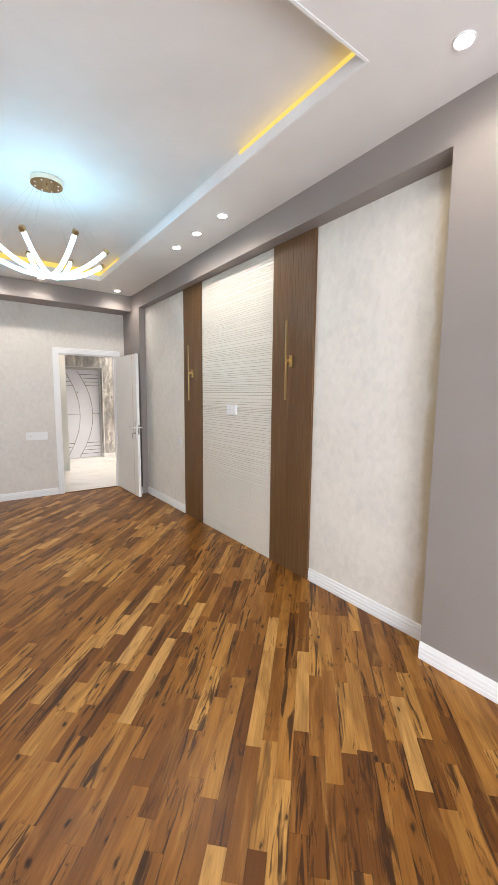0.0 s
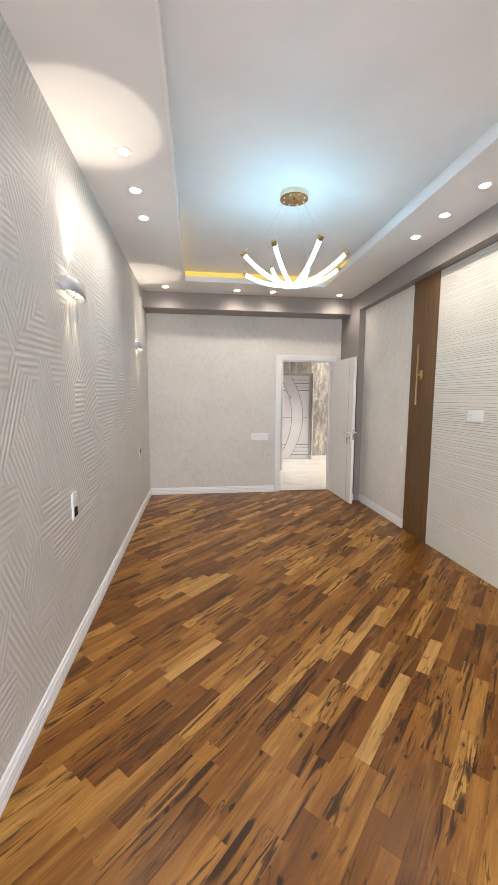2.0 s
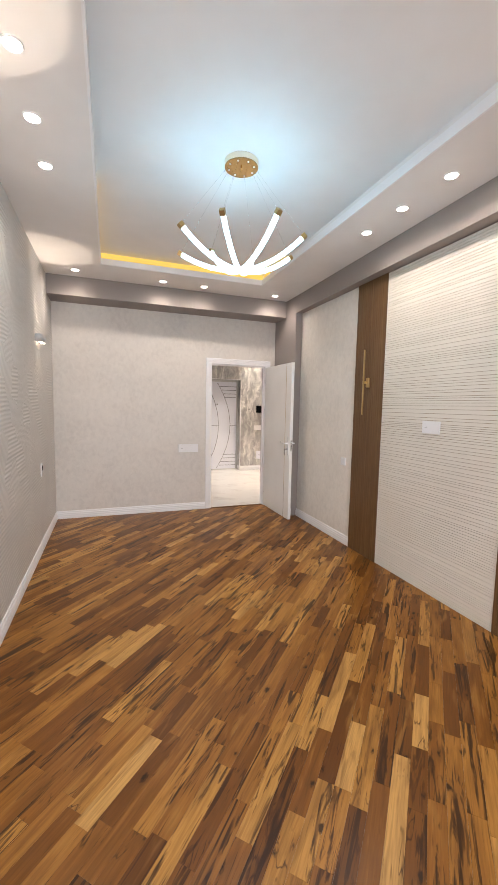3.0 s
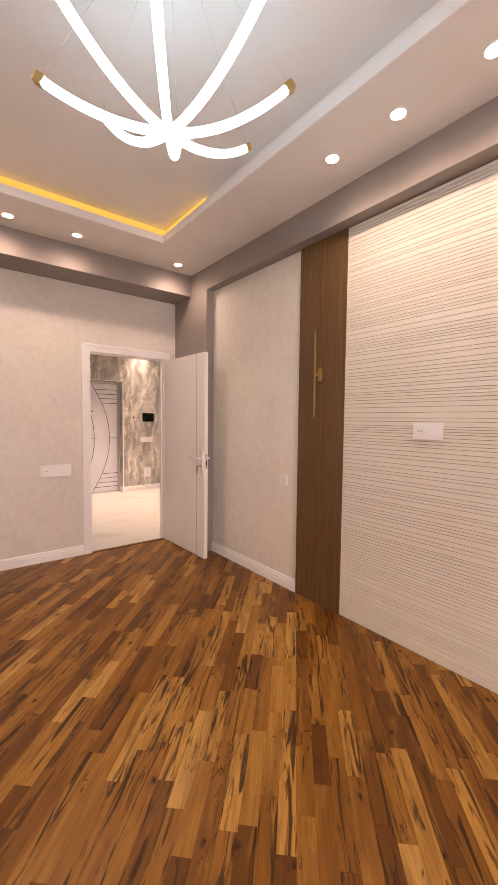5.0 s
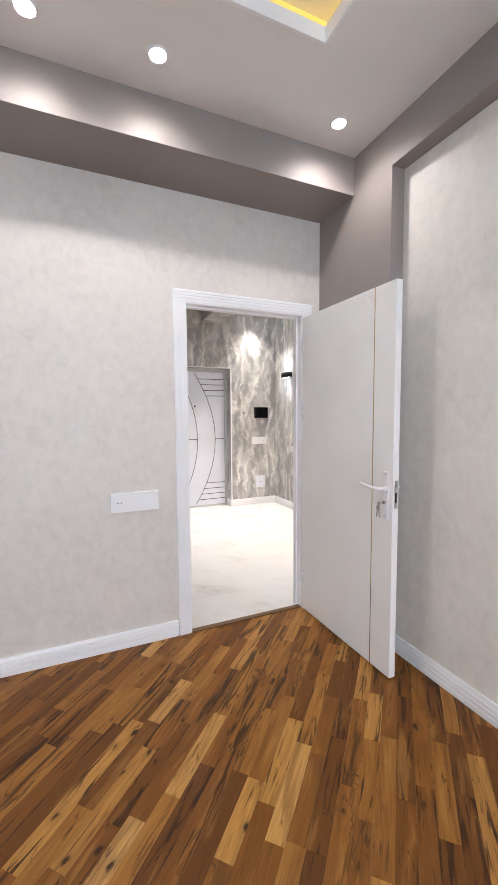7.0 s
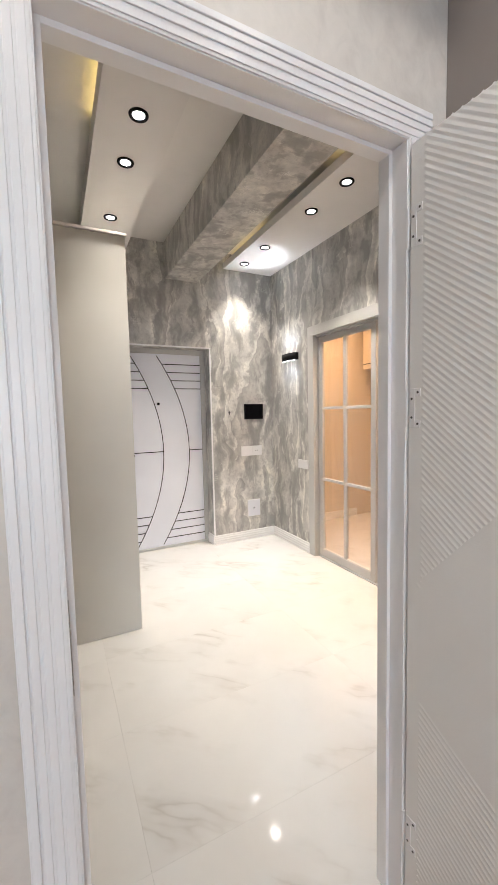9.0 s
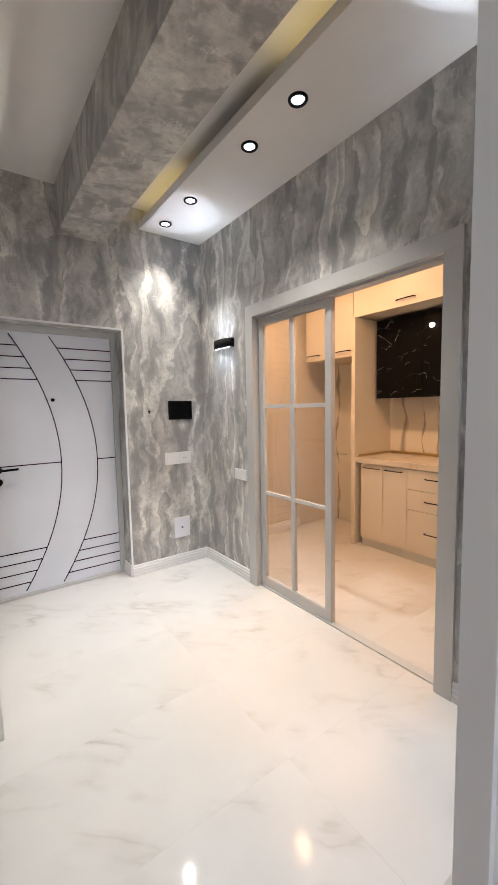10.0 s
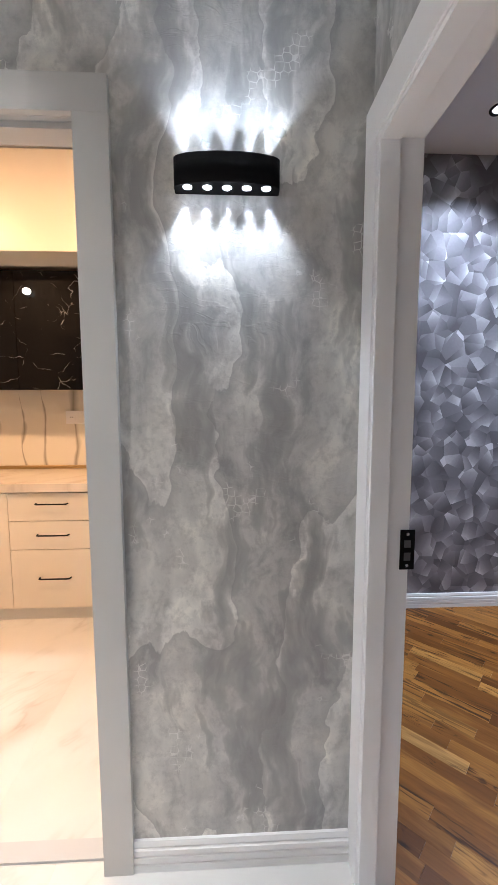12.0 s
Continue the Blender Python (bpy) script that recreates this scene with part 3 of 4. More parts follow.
# ---- hall shell ----
structure("hall_floor", [(-0.5, HX1 + 0.02, 6.30, 9.9, -0.12, -0.004), (HX1 + 0.02, 5.6, 6.5, 9.75, -0.12, -0.004)], paint("tile_joint", (0.74, 0.72, 0.69), 0.6), "pale grout bed beneath marble tiles", "floor")
KY0, KY1, KZ = 7.157, 8.64, 2.155                   # kitchen doorway
structure("wall_hall_east", [(HX1, HX1 + 0.11, HY0, KY0 - 0.01, 0, 3.3), (HX1, HX1 + 0.11, KY1 + 0.01, 9.8, 0, 3.3), (HX1, HX1 + 0.11, KY0 - 0.01, KY1 + 0.01, KZ + 0.01, 3.3)],
          M_PAPER, "grey marbled wallpaper wall with a wide kitchen opening", "wall")
EX0, EX1, EZ, EY = 1.68, 2.70, 2.12, 9.65          # entrance door recess
structure("wall_hall_north", [(EX1, HX1, HY1, 9.8, 0, 3.3), (-0.5, EX0, HY1, 9.8, 0, 3.3), (EX0, EX1, HY1, 9.8, EZ, 3.3)], M_PAPER, "grey marbled wallpaper wall around the entrance door", "wall")
structure("wall_hall_west", [(-0.6, -0.5, HY0, 9.8, 0, 3.3)], M_PAPER, "grey marbled wallpaper wall closing the hall", "wall")
structure("wall_behind_door", [(EX0, EX1, 9.74, 9.82, 0, EZ)], M_TAUPE, "dark wall closing the recess behind the door", "wall")
structure("hall_beam", [(2.252, 2.583, HY0, HY1, 2.78, HU)], M_PAPER_BEAM, "hall ceiling beam covered in grey marbled wallpaper", "beam")
structure("hall_ceiling", [(-0.5, HX1, HY0, HY1, HU, HU + 0.1), (1.475, 1.87, HY0, HY1, HC, HU - 0.05), (2.885, HX1, HY0, HY1, HC, HC + 0.06)], M_CEIL, "white stepped hall ceiling with dropped strips", "ceiling")
for x0, x1, y0, y1, z in ((1.495, 1.505, HY0 + 0.1, 8.0, HU - 0.049), (2.915, 2.925, 6.6, 7.7, HC + 0.061), (2.915, 2.925, 8.75, 9.4, HC + 0.061)):
    tagged(boxes("led_strip", [(x0, x1, y0, y1, z, z + 0.012)], M_LED_HALL), "amber glowing LED strip in the hall ceiling step", "led strip", "cove lights")
baseboards("baseboard_hall", [(HX1, HY0 + 0.02, HX1, KY0 - 0.085), (HX1, KY1 + 0.085, HX1, HY1), (HX1, HY1, EX1, HY1), (EX1, HY1, EX1, EY)], "white grooved baseboard along the hall walls")

structure("recess_trim", [(EX1 - 0.004, EX1 + 0.01, HY1 - 0.003, HY1 + 0.01, 0.1, EZ + 0.01), (EX0 - 0.01, EX1 - 0.004, HY1 - 0.003, HY1 + 0.01, EZ - 0.004, EZ + 0.01)],
          M_TRIM, "thin white edge bead round the entrance recess", "trim")

# bedroom beyond the second doorway
BX0, BX1, BDZ = 2.575, 3.378, 2.078
structure("wall_hall_south", [(2.44, BX0 - 0.02, LY1, HY0, 0, 3.3), (BX0 - 0.02, BX1 + 0.02, LY1, HY0, BDZ + 0.02, 3.3), (BX1 + 0.02, 5.7, LY1, HY0, 0, 3.3)], M_PAPER, "grey marbled wallpaper wall with the bedroom doorway", "wall")
casing("door_casing_3", BX0, BX1, BDZ, HY0, 1, "x", "white casing round the bedroom doorway", 0.078, None, False, 0.02, 0.1)
jamb("door_frame_3", BX0 + 0.003, BX1 - 0.003, BDZ - 0.003, LY1 - 0.03, HY0 + 0.016, "x", "white bedroom door frame with a black strike plate")
strike = thing("strike_plate", "black metal strike plate on the bedroom door frame", "strike plate", at=(BX1 - 0.0152, 6.295, 1.04))
boxes("plate", [(-0.0018, 0, -0.02, 0.02, -0.055, 0.055)], M_BLACK, strike, "", 0.0006)
for z0, z1 in ((-0.03, -0.008), (0.006, 0.026)):
    boxes("slot", [(-0.0024, -0.0016, -0.009, 0.009, z0, z1)], M_RUBBER, strike, "latch slot")
for z in (-0.044, 0.043):
    bm = bmesh.new()
    cyl(bm, pose(-0.0022, 0, z, 0, 90, 0), 0.0042, 0.0042, 0.001, 12)
    part("screw", bm, M_STEEL, strike)
structure("bedroom_floor", [(2.45, 5.2, 2.6, 6.30, -0.12, -0.004)], M_GAP, "brown wood plank bedroom floor", "floor")
structure("wall_bedroom_east", [(4.93, 5.05, 2.6, LY1, 0, 2.999)], M_FACET, "silver grey faceted wallpaper wall in the bedroom", "wall")
structure("wall_bedroom_south", [(2.45, 4.929, 2.5, 2.6, 0, 2.999)], M_FACET, "silver grey faceted wallpaper end wall in the bedroom", "wall")
structure("bedroom_ceiling", [(2.44, 5.05, 2.5, LY1, 3.0, 3.2)], M_CEIL, "pale bedroom ceiling", "ceiling")
baseboards("baseboard_bedroom", [(4.93, 2.6, 4.93, LY1)], "white grooved baseboard in the bedroom")

# kitchen shell
structure("wall_kitchen_east", [(5.47, 5.6, HY0, 9.75, 0, 3.3)], M_KWALL, "cream kitchen wall", "wall")
structure("wall_kitchen_north", [(HX1 + 0.11, 5.47, 9.62, 9.75, 0, 3.3)], M_KWALL, "cream kitchen end wall", "wall")
structure("kitchen_ceiling", [(HX1 + 0.11, 5.47, HY0, 9.62, 2.95, 3.1)], M_CEIL, "white kitchen ceiling", "ceiling")
baseboards("baseboard_kitchen", [(4.86, 9.62, HX1 + 0.11, 9.62)], "white baseboard in the kitchen")
casing("door_casing_4", KY0, KY1, KZ, HX1, -1, "y", "grey casing round the kitchen opening", 0.09, M_FRAME, False, 0.02)
jamb("door_frame_4", KY0, KY1, KZ, HX1 + 0.001, HX1 + 0.109, "y", "grey aluminium frame of the kitchen opening", M_FRAME, 0.01, False)


# ---- ceiling spotlights ----
def ceiling_spot(ring_mat, lens_mat, watts, colour, radius, angle, blend, fill, label, group):
    ob = thing("ceiling_spotlight", label, "spotlight", group)
    bm = bmesh.new()
    prof = [(radius * fill, 0.0), (radius * (fill + 0.04), -0.007), (radius * 0.95, -0.009), (radius, -0.004), (radius, 0.0)]
    seg = 28
    rings = [[bm.verts.new((r * math.cos(2 * math.pi * s / seg), r * math.sin(2 * math.pi * s / seg), z)) for s in range(seg)] for r, z in prof]
    for k in range(len(prof)):
        a, b = rings[k], rings[(k + 1) % len(prof)]
        for s in range(seg):
            bm.faces.new((a[s], a[(s + 1) % seg], b[(s + 1) % seg], b[s])).smooth = True
    part("ring", bm, ring_mat, ob)
    bm = bmesh.new()
    cyl(bm, Matrix.Translation((0, 0, -0.0025)), radius * (fill - 0.02), radius * (fill + 0.01), 0.003)
    part("lens", bm, lens_mat, ob, "bright lit lens")
    spot_lamp("bulb", ob, (0, 0, -0.02), (0, 0, -1), watts, colour, angle, blend, 0.025)
    return ob


first = ceiling_spot(M_PLASTIC, M_LENS, SPOT_W, NEUTRAL, 0.045, 148, 1.0, 0.78, "small round white recessed ceiling spotlight, switched on", "living room spotlights")
# The last one is unseen, mirrored across the room to light the floor.
spots = [(1.875, 2.85), (1.875, 3.29), (1.88, 3.72), (1.92, 5.74), (-0.535, 2.82), (-0.535, 3.26), (-0.535, 3.69), (-0.52, 5.69), (0.445, 5.72), (0.95, 5.72), (1.83, 0.9), (-0.52, 0.9)]
for k, (x, y) in enumerate(spots):
    if k:
        copy_thing(first, pose(x, y, CZ))
first.location = (*spots[0], CZ)
hall_first = ceiling_spot(M_BLACK, M_LENS_HALL, HALL_W, (1.0, 0.9, 0.76), 0.05, 86, 1.0, 0.62, "small round black-rimmed recessed ceiling spotlight, switched on", "hall spotlights")
hall_spots = [(3.035, 7.69), (3.04, 8.1), (3.03, 8.81), (3.027, 9.24), (1.67, 7.68), (1.67, 8.09), (1.67, 8.81)]
for k, (x, y) in enumerate(hall_spots):
    if k:
        copy_thing(hall_first, pose(x, y, HC))
hall_first.location = (*hall_spots[0], HC)


# ---- chandelier ----
def chandelier(x, y):
    ob = thing("chandelier", "modern chandelier with eight curved glowing white tubes and brass ends", "chandelier", at=(x, y, UZ))
    bm = bmesh.new()
    cyl(bm, Matrix.Translation((0, 0, -0.019)), 0.112, 0.112, 0.034, 40)
    part("rim", bm, M_PALE, ob, "pale satin rim of the canopy")
    bm = bmesh.new()
    cyl(bm, Matrix.Translation((0, 0, -0.02)), 0.11, 0.11, 0.04, 40)
    canopy = part("canopy", bm, M_MIRROR, ob, "round polished brass ceiling canopy")
    bm = bmesh.new()
    cyl(bm, Matrix.Translation((0, 0, -0.05)), 0.005, 0.005, 0.02, 10)
    part("knob", bm, M_BRASS, canopy)
    drop, reach = UZ - 2.425, 0.45
    for k, rise in enumerate((0.194, 0.27, 0.29, 0.15, 0.21, 0.2, 0.24, 0.215)):
        a = radians(13 + 45 * k)
        pts = [Vector((math.cos(a) * reach * s, math.sin(a) * reach * s, -drop + rise * s ** 2.0)) for s in [0.02 + 0.9 * i / 14 for i in range(15)]]
        bm = bmesh.new()
        sweep(bm, pts, 0.015, 12)
        part("tube", bm, M_TUBE, ob, "glowing white tube")
        d = (pts[-1] - pts[-2]).normalized()
        bm = bmesh.new()
        sweep(bm, [pts[-1] - d * 0.002, pts[-1] + d * 0.03], 0.022, 4, True, math.pi / 4)
        for f in bm.faces:
            f.smooth = False
        part("end_cap", bm, M_BRASS, ob, "square brass end cap")
        bm = bmesh.new()
        top = Vector((math.cos(a) * 0.085, math.sin(a) * 0.085, -0.04))
        sweep(bm, [top, pts[-1] + d * 0.01 + Vector((0, 0, 0.014))], 0.0005, 6)
        part("wire", bm, M_STEEL, ob)
        bm = bmesh.new()
        cyl(bm, Matrix.Translation(top), 0.006, 0.006, 0.008, 10)
        part("wire_nipple", bm, M_TRIM, canopy)
    return ob


chandelier(0.665, 3.42)


# ---- wall panels in the niche ----
def slat_panel(y0, y1):
    ob = thing("slat_panel", "dark walnut vertical slat panel fixed to the wall", "wall panel", "walnut slat panels")
    boxes("backing", [(NX - 0.012, NX - 0.001, y0, y1, 0.002, BZ - 0.002)], M_SLAT, ob)
    count = 16
    pitch = (y1 - y0) / count
    bm = bmesh.new()
    w, h = pitch * 0.975, BZ - 0.006
    prof = [(-w / 2, 0), (-w / 2, 0.0075), (-w / 2 + 0.0015, 0.009), (w / 2 - 0.0015, 0.009), (w / 2, 0.0075), (w / 2, 0)]
    lo = [bm.verts.new((-t, a, 0)) for a, t in prof]
    hi = [bm.verts.new((-t, a, h)) for a, t in prof]
    for k in range(len(prof)):
        bm.faces.new((lo[k], lo[(k + 1) % len(prof)], hi[(k + 1) % len(prof)], hi[k]))
    bm.faces.new(lo)
    bm.faces.new(hi[::-1])
    me = mesh_of("slat", bm, M_SLAT)
    for k in range(count):
        s = new("slat", me)
        s.parent = ob
        s.location = (NX - 0.012, y0 + pitch * (k + 0.5), 0.003)
    return ob


slat_panel(3.885, 4.335)
slat_panel(2.14, 2.635)


def bar_sconce(y, z0, z1):
    ob = thing("bar_sconce", "slim vertical brass bar wall light on a walnut panel", "wall light", "brass bar lights")
    x = NX - 0.0212
    zc = (z0 + z1) / 2
    boxes("bracket", [(x - 0.022, x, y - 0.042, y - 0.006, zc - 0.05, zc + 0.045)], M_BRASS, ob, "square brass bracket", 0.002)
    boxes("arm", [(x - 0.04, x - 0.022, y - 0.02, y - 0.005, zc - 0.012, zc + 0.012)], M_BRASS, ob, "", 0.001)
    boxes("bar", [(x - 0.056, x - 0.04, y - 0.006, y + 0.005, z0, z1)], M_BRASS, ob, "slim brass bar", 0.002)
    return ob


bar_sconce(2.40, 1.48, 2.12)
bar_sconce(4.12, 1.45, 2.09)


def rib_panel(y0, y1):
    ob = thing("ribbed_panel", "white horizontal grooved decorative wall panel", "wall panel")
    boxes("backing", [(NX - 0.008, NX - 0.001, y0, y1, 0.002, BZ - 0.002)], M_GROOVE, ob)
    rng = random.Random(4)
    z, meshes = 0.003, {}
    while z < BZ - 0.02:
        h = rng.choice((0.015, 0.019, 0.022, 0.028, 0.034))
        h = min(h, BZ - 0.004 - z)
        key = round(h, 3)
        if key not in meshes:
            bm = bmesh.new()
            prof = [(0, 0), (0.0052, 0.0), (0.006, 0.0008), (0.006, h - 0.0044), (0.0052, h - 0.003), (0, h - 0.003)]
            a = [bm.verts.new((-t, y0, c)) for t, c in prof]
            b = [bm.verts.new((-t, y1, c)) for t, c in prof]
            for k in range(len(prof)):
                bm.faces.new((a[k], a[(k + 1) % len(prof)], b[(k + 1) % len(prof)], b[k]))
            bm.faces.new(a)
            bm.faces.new(b[::-1])
            meshes[key] = mesh_of("rib", bm, M_RIB)
        s = new("rib", meshes[key])
        s.parent = ob
        s.location = (NX - 0.008, 0, z)
        z += h
    return ob


rib_panel(2.635, 3.885)


# ---- switches and sockets ----
def plate(name, label, category, centre, w, h, normal, inner):
    """A wall plate with its inner pieces: (kind, u, v, w, h)."""
    ob = thing(name, label, category)
    n = Vector(normal)
    u = Vector((0, 0, 1)).cross(n)
    m = Matrix((( u.x, 0, n.x, centre[0]), (u.y, 0, n.y, centre[1]), (0, 1, 0, centre[2]), (0, 0, 0, 1)))

    def piece(nm, cu, cv, pw, ph, d0, d1, mat, lab=""):
        bm = bmesh.new()
        box(bm, cu - pw / 2, cu + pw / 2, cv - ph / 2, cv + ph / 2, d0, d1, min(0.0015, pw / 5, ph / 5))
        bm.transform(m)
        part(nm, bm, mat, ob, lab)
    piece("frame", 0, 0, w, h, 0.0, 0.011, M_PLASTIC)
    for nm, cu, cv, pw, ph, dark in inner:
        piece(nm, cu, cv, pw, ph, 0.011 if not dark else 0.0125, 0.0132 if not dark else 0.0138, M_BLACK if dark else M_ENTRY if nm == "cover" else M_PLASTIC)
    return ob


def double(inner_w):
    return [("socket", -inner_w, 0, 0.06, 0.06, False), ("hole", -inner_w - 0.009, 0, 0.006, 0.006, True), ("hole", -inner_w + 0.009, 0, 0.006, 0.006, True), ("rocker", inner_w, 0, 0.06, 0.06, False)]


plate("socket_plate", "wide white triple plate with socket and switches on the plaster wall", "socket", (0.872, LY1, 0.9), 0.28, 0.115, (0, -1, 0),
      [("socket", -0.09, 0, 0.07, 0.075, False), ("hole", -0.1, 0, 0.007, 0.007, True), ("hole", -0.08, 0, 0.007, 0.007, True), ("rocker", 0.0, 0, 0.075, 0.075, False), ("rocker", 0.085, 0, 0.075, 0.075, False)])
plate("socket_plate", "white double socket plate on the ribbed panel", "socket", (NX - 0.0142, 3.27, 1.37), 0.18, 0.1, (-1, 0, 0), double(0.045))
plate("light_switch", "white single light switch on the niche wall", "switch", (NX, 4.51, 0.92), 0.085, 0.085, (-1, 0, 0), [("rocker", 0, 0, 0.06, 0.06, False)])
plate("socket_plate", "grey-rimmed double switch on the embossed wallpaper", "switch", (LX0, 2.6, 0.87), 0.085, 0.16, (1, 0, 0), [("rocker", 0, 0.035, 0.06, 0.055, False), ("socket", 0, -0.035, 0.055, 0.055, True)])
plate("socket_plate", "small switch on the embossed wallpaper near the corner", "switch", (LX0, 5.26, 0.82), 0.085, 0.13, (1, 0, 0), [("rocker", 0, 0.02, 0.05, 0.05, True)])


# ---- up-and-down wall lights on the embossed wall ----
def updown_light(y, z):
    ob = thing("wall_light", "silver curved up-and-down wall light on embossed wallpaper, switched on", "wall light", "living room wall lights", (LX0, y, z))
    bm = bmesh.new()
    seg, w, d, h = 16, 0.155, 0.075, 0.075
    rim = [(d * math.sin(math.pi * s / seg) ** 0.6, -w * math.cos(math.pi * s / seg)) for s in range(seg + 1)]
    inner = [(max(0.0, x - 0.006), y2 * 0.96) for x, y2 in rim]
    lo = [bm.verts.new((x, y2, -h / 2)) for x, y2 in rim]
    hi = [bm.verts.new((x, y2, h / 2)) for x, y2 in rim]
    li = [bm.verts.new((x, y2, -h / 2)) for x, y2 in inner]
    hi2 = [bm.verts.new((x, y2, h / 2)) for x, y2 in inner]
    for s in range(seg):
        for a, b in ((lo, hi), (hi, hi2), (hi2, li), (li, lo)):
            bm.faces.new((a[s], a[s + 1], b[s + 1], b[s])).smooth = a is lo
    part("shell", bm, M_SILVER, ob, "satin silver shell")
    for z2, up in ((0.025, 1), (-0.025, -1)):
        bm = bmesh.new()
        for k in (-0.07, 0, 0.07):
            cyl(bm, Matrix.Translation((0.035, k, z2)), 0.02, 0.02, 0.004, 14)
        part("lens", bm, M_LENS_WALL, ob, "bright lit lens")
    boxes("back_plate", [(0.0005, 0.006, -0.12, 0.12, -0.03, 0.03)], M_STEEL, ob)
    spot_lamp("bulb_up", ob, (0.05, 0, 0.045), (0.15, -0.08, 1), SCONCE_W * 1.1, (1.0, 0.9, 0.76), 54, 0.15, 0.015)
    for k in (-0.06, 0.06):
        spot_lamp("wash_up", ob, (0.045, k, 0.045), (0.05, k * 1.4, 1), 2.0, (1.0, 0.85, 0.63), 40, 0.4, 0.004)
        spot_lamp("wash_down", ob, (0.045, k, -0.045), (0.03, k * 1.4, -1), 4.0, (1.0, 0.85, 0.63), 42, 0.4, 0.004)
    return ob


updown_light(2.71, 2.14)
updown_light(5.28, 2.14)


# ---- open door ----
def open_door():
    ob = thing("door", "white open interior door with diagonal ribs and a brass inlay line", "door", at=(2.03, 6.292, 0))
    w, t, h = 0.865, 0.04, 2.09
    boxes("leaf", [(0, t, -w, 0, 0.008, h)], M_DOOR, ob, "", 0.002)
    boxes("inlay", [(-0.0012, 0.001, -w + 0.147, -w + 0.152, 0.46, h - 0.001)], M_BRASS, ob, "thin brass inlay line")
    # The line goes on below the brass as a dark strip.
    boxes("inlay_groove", [(-0.0006, 0.001, -w + 0.147, -w + 0.152, 0.009, 0.46)], M_SLAT, ob, "thin dark line below the brass inlay")
    line = -w + 0.155
    up, down = bmesh.new(), bmesh.new()

    def rib(bm, u0, z0, u1, z1):
        """A low ridge from (u0, z0) to (u1, z1) on the leaf's face."""
        d = Vector((0, u1 - u0, z1 - z0)).normalized()
        s = Vector((0, -d.z, d.y)) * 0.006
        a, b = Vector((-0.0002, u0, z0)), Vector((-0.0002, u1, z1))
        top = Vector((-0.0009, 0, 0))
        v = [bm.verts.new(p) for p in (a - s, a + s, a + top, b - s, b + s, b + top)]
        for f in ((0, 2, 5, 3), (2, 1, 4, 5), (0, 1, 2), (3, 5, 4)):
            bm.faces.new([v[i] for i in f])

    # upper field: ribs fall towards the free edge, ending on a rising diagonal
    slope, edge0, rise = 0.8, 0.95, 1.13
    for k in range(150):
        z0 = 0.95 + 0.018 * k
        # rib: z = z0 + slope * u, u from 0 (hinge) to line (negative)
        u_end = line
        cross = (z0 - edge0) / (-rise - slope)
        if cross > line:
            u_end = cross
        u_start = 0.0 if z0 < h else (h - z0) / slope
        if u_start - u_end > 0.02 and z0 + slope * u_end < h:
            u_start = min(u_start, -0.04)
            rib(up, u_start, min(z0 + slope * u_start, h - 0.002), u_end, z0 + slope * u_end)
    for k in range(60):
        z0 = 0.68 - 0.018 * k
        u_end = max(line, (0.012 - z0) / 0.6)
        u_start = 0.0 if z0 > 0.012 else (0.012 - z0) / 0.6
        if z0 > 0.012:
            rib(down, -0.04, z0 - 0.024, u_end, z0 + 0.6 * u_end)
    part("upper_ribs", up, M_DOOR, ob, "fine diagonal ribs")
    part("lower_ribs", down, M_DOOR, ob, "fine diagonal ribs")
    for sgn, x in ((-1, 0.0), (1, t)):
        k = -w + 0.045
        bm = bmesh.new()
        box(bm, x - 0.009 if sgn < 0 else x, x if sgn < 0 else x + 0.009, k - 0.021, k + 0.021, 0.87, 1.12, 0.004)
        plate_part = part("handle_plate", bm, M_PLASTIC, ob, "white handle plate")
        for z in (0.885, 1.105):
            bm = bmesh.new()
            cyl(bm, pose(x + sgn * 0.0095, k, z, 0, 90, 0), 0.004, 0.004, 0.0015, 10)
            part("screw", bm, M_STEEL, plate_part)
        bm = bmesh.new()
        x1 = x + sgn * 0.009
        cyl(bm, pose(x1 + sgn * 0.004, k, 1.03, 0, 90, 0), 0.014, 0.014, 0.01, 16)
        sweep(bm, [(x1, k, 1.03), (x1 + sgn * 0.036, k, 1.03), (x1 + sgn * 0.046, k + 0.01, 1.03), (x1 + sgn * 0.047, k + 0.06, 1.031), (x1 + sgn * 0.043, k + 0.11, 1.035), (x1 + sgn * 0.038, k + 0.145, 1.04)], 0.0085, 10)
        part("lever", bm, M_PLASTIC, ob, "white lever handle")
    bm = bmesh.new()
    cyl(bm, pose(-0.015, k, 0.955, 0, 90, 0), 0.009, 0.009, 0.014, 14)
    part("lock_cylinder", bm, M_STEEL, ob, "steel lock cylinder")
    bm = bmesh.new()
    box(bm, -0.052, -0.022, k - 0.004, k + 0.004, 0.949, 0.961)
    bmesh.ops.create_cone(bm, cap_ends=True, segments=18, radius1=0.013, radius2=0.013, depth=0.003, matrix=pose(-0.05, k, 0.952, 90, 0, 0))
    part("key", bm, M_STEEL, ob, "steel key in the lock")
    for lean in (-14, 9):
        bm = bmesh.new()
        cyl(bm, Matrix.Translation((0, 0, -0.012)) @ pose(0, 0, 0, 0, 90, 0), 0.012, 0.012, 0.0025, 16)
        box(bm, -0.0012, 0.0012, -0.004, 0.004, -0.06, -0.022)
        box(bm, -0.0012, 0.0012, 0.004, 0.007, -0.055, -0.05)
        bm.transform(pose(-0.055, k, 0.942, lean, 0, 0))
        part("spare_key", bm, M_STEEL, ob, "spare key hanging from the lock")
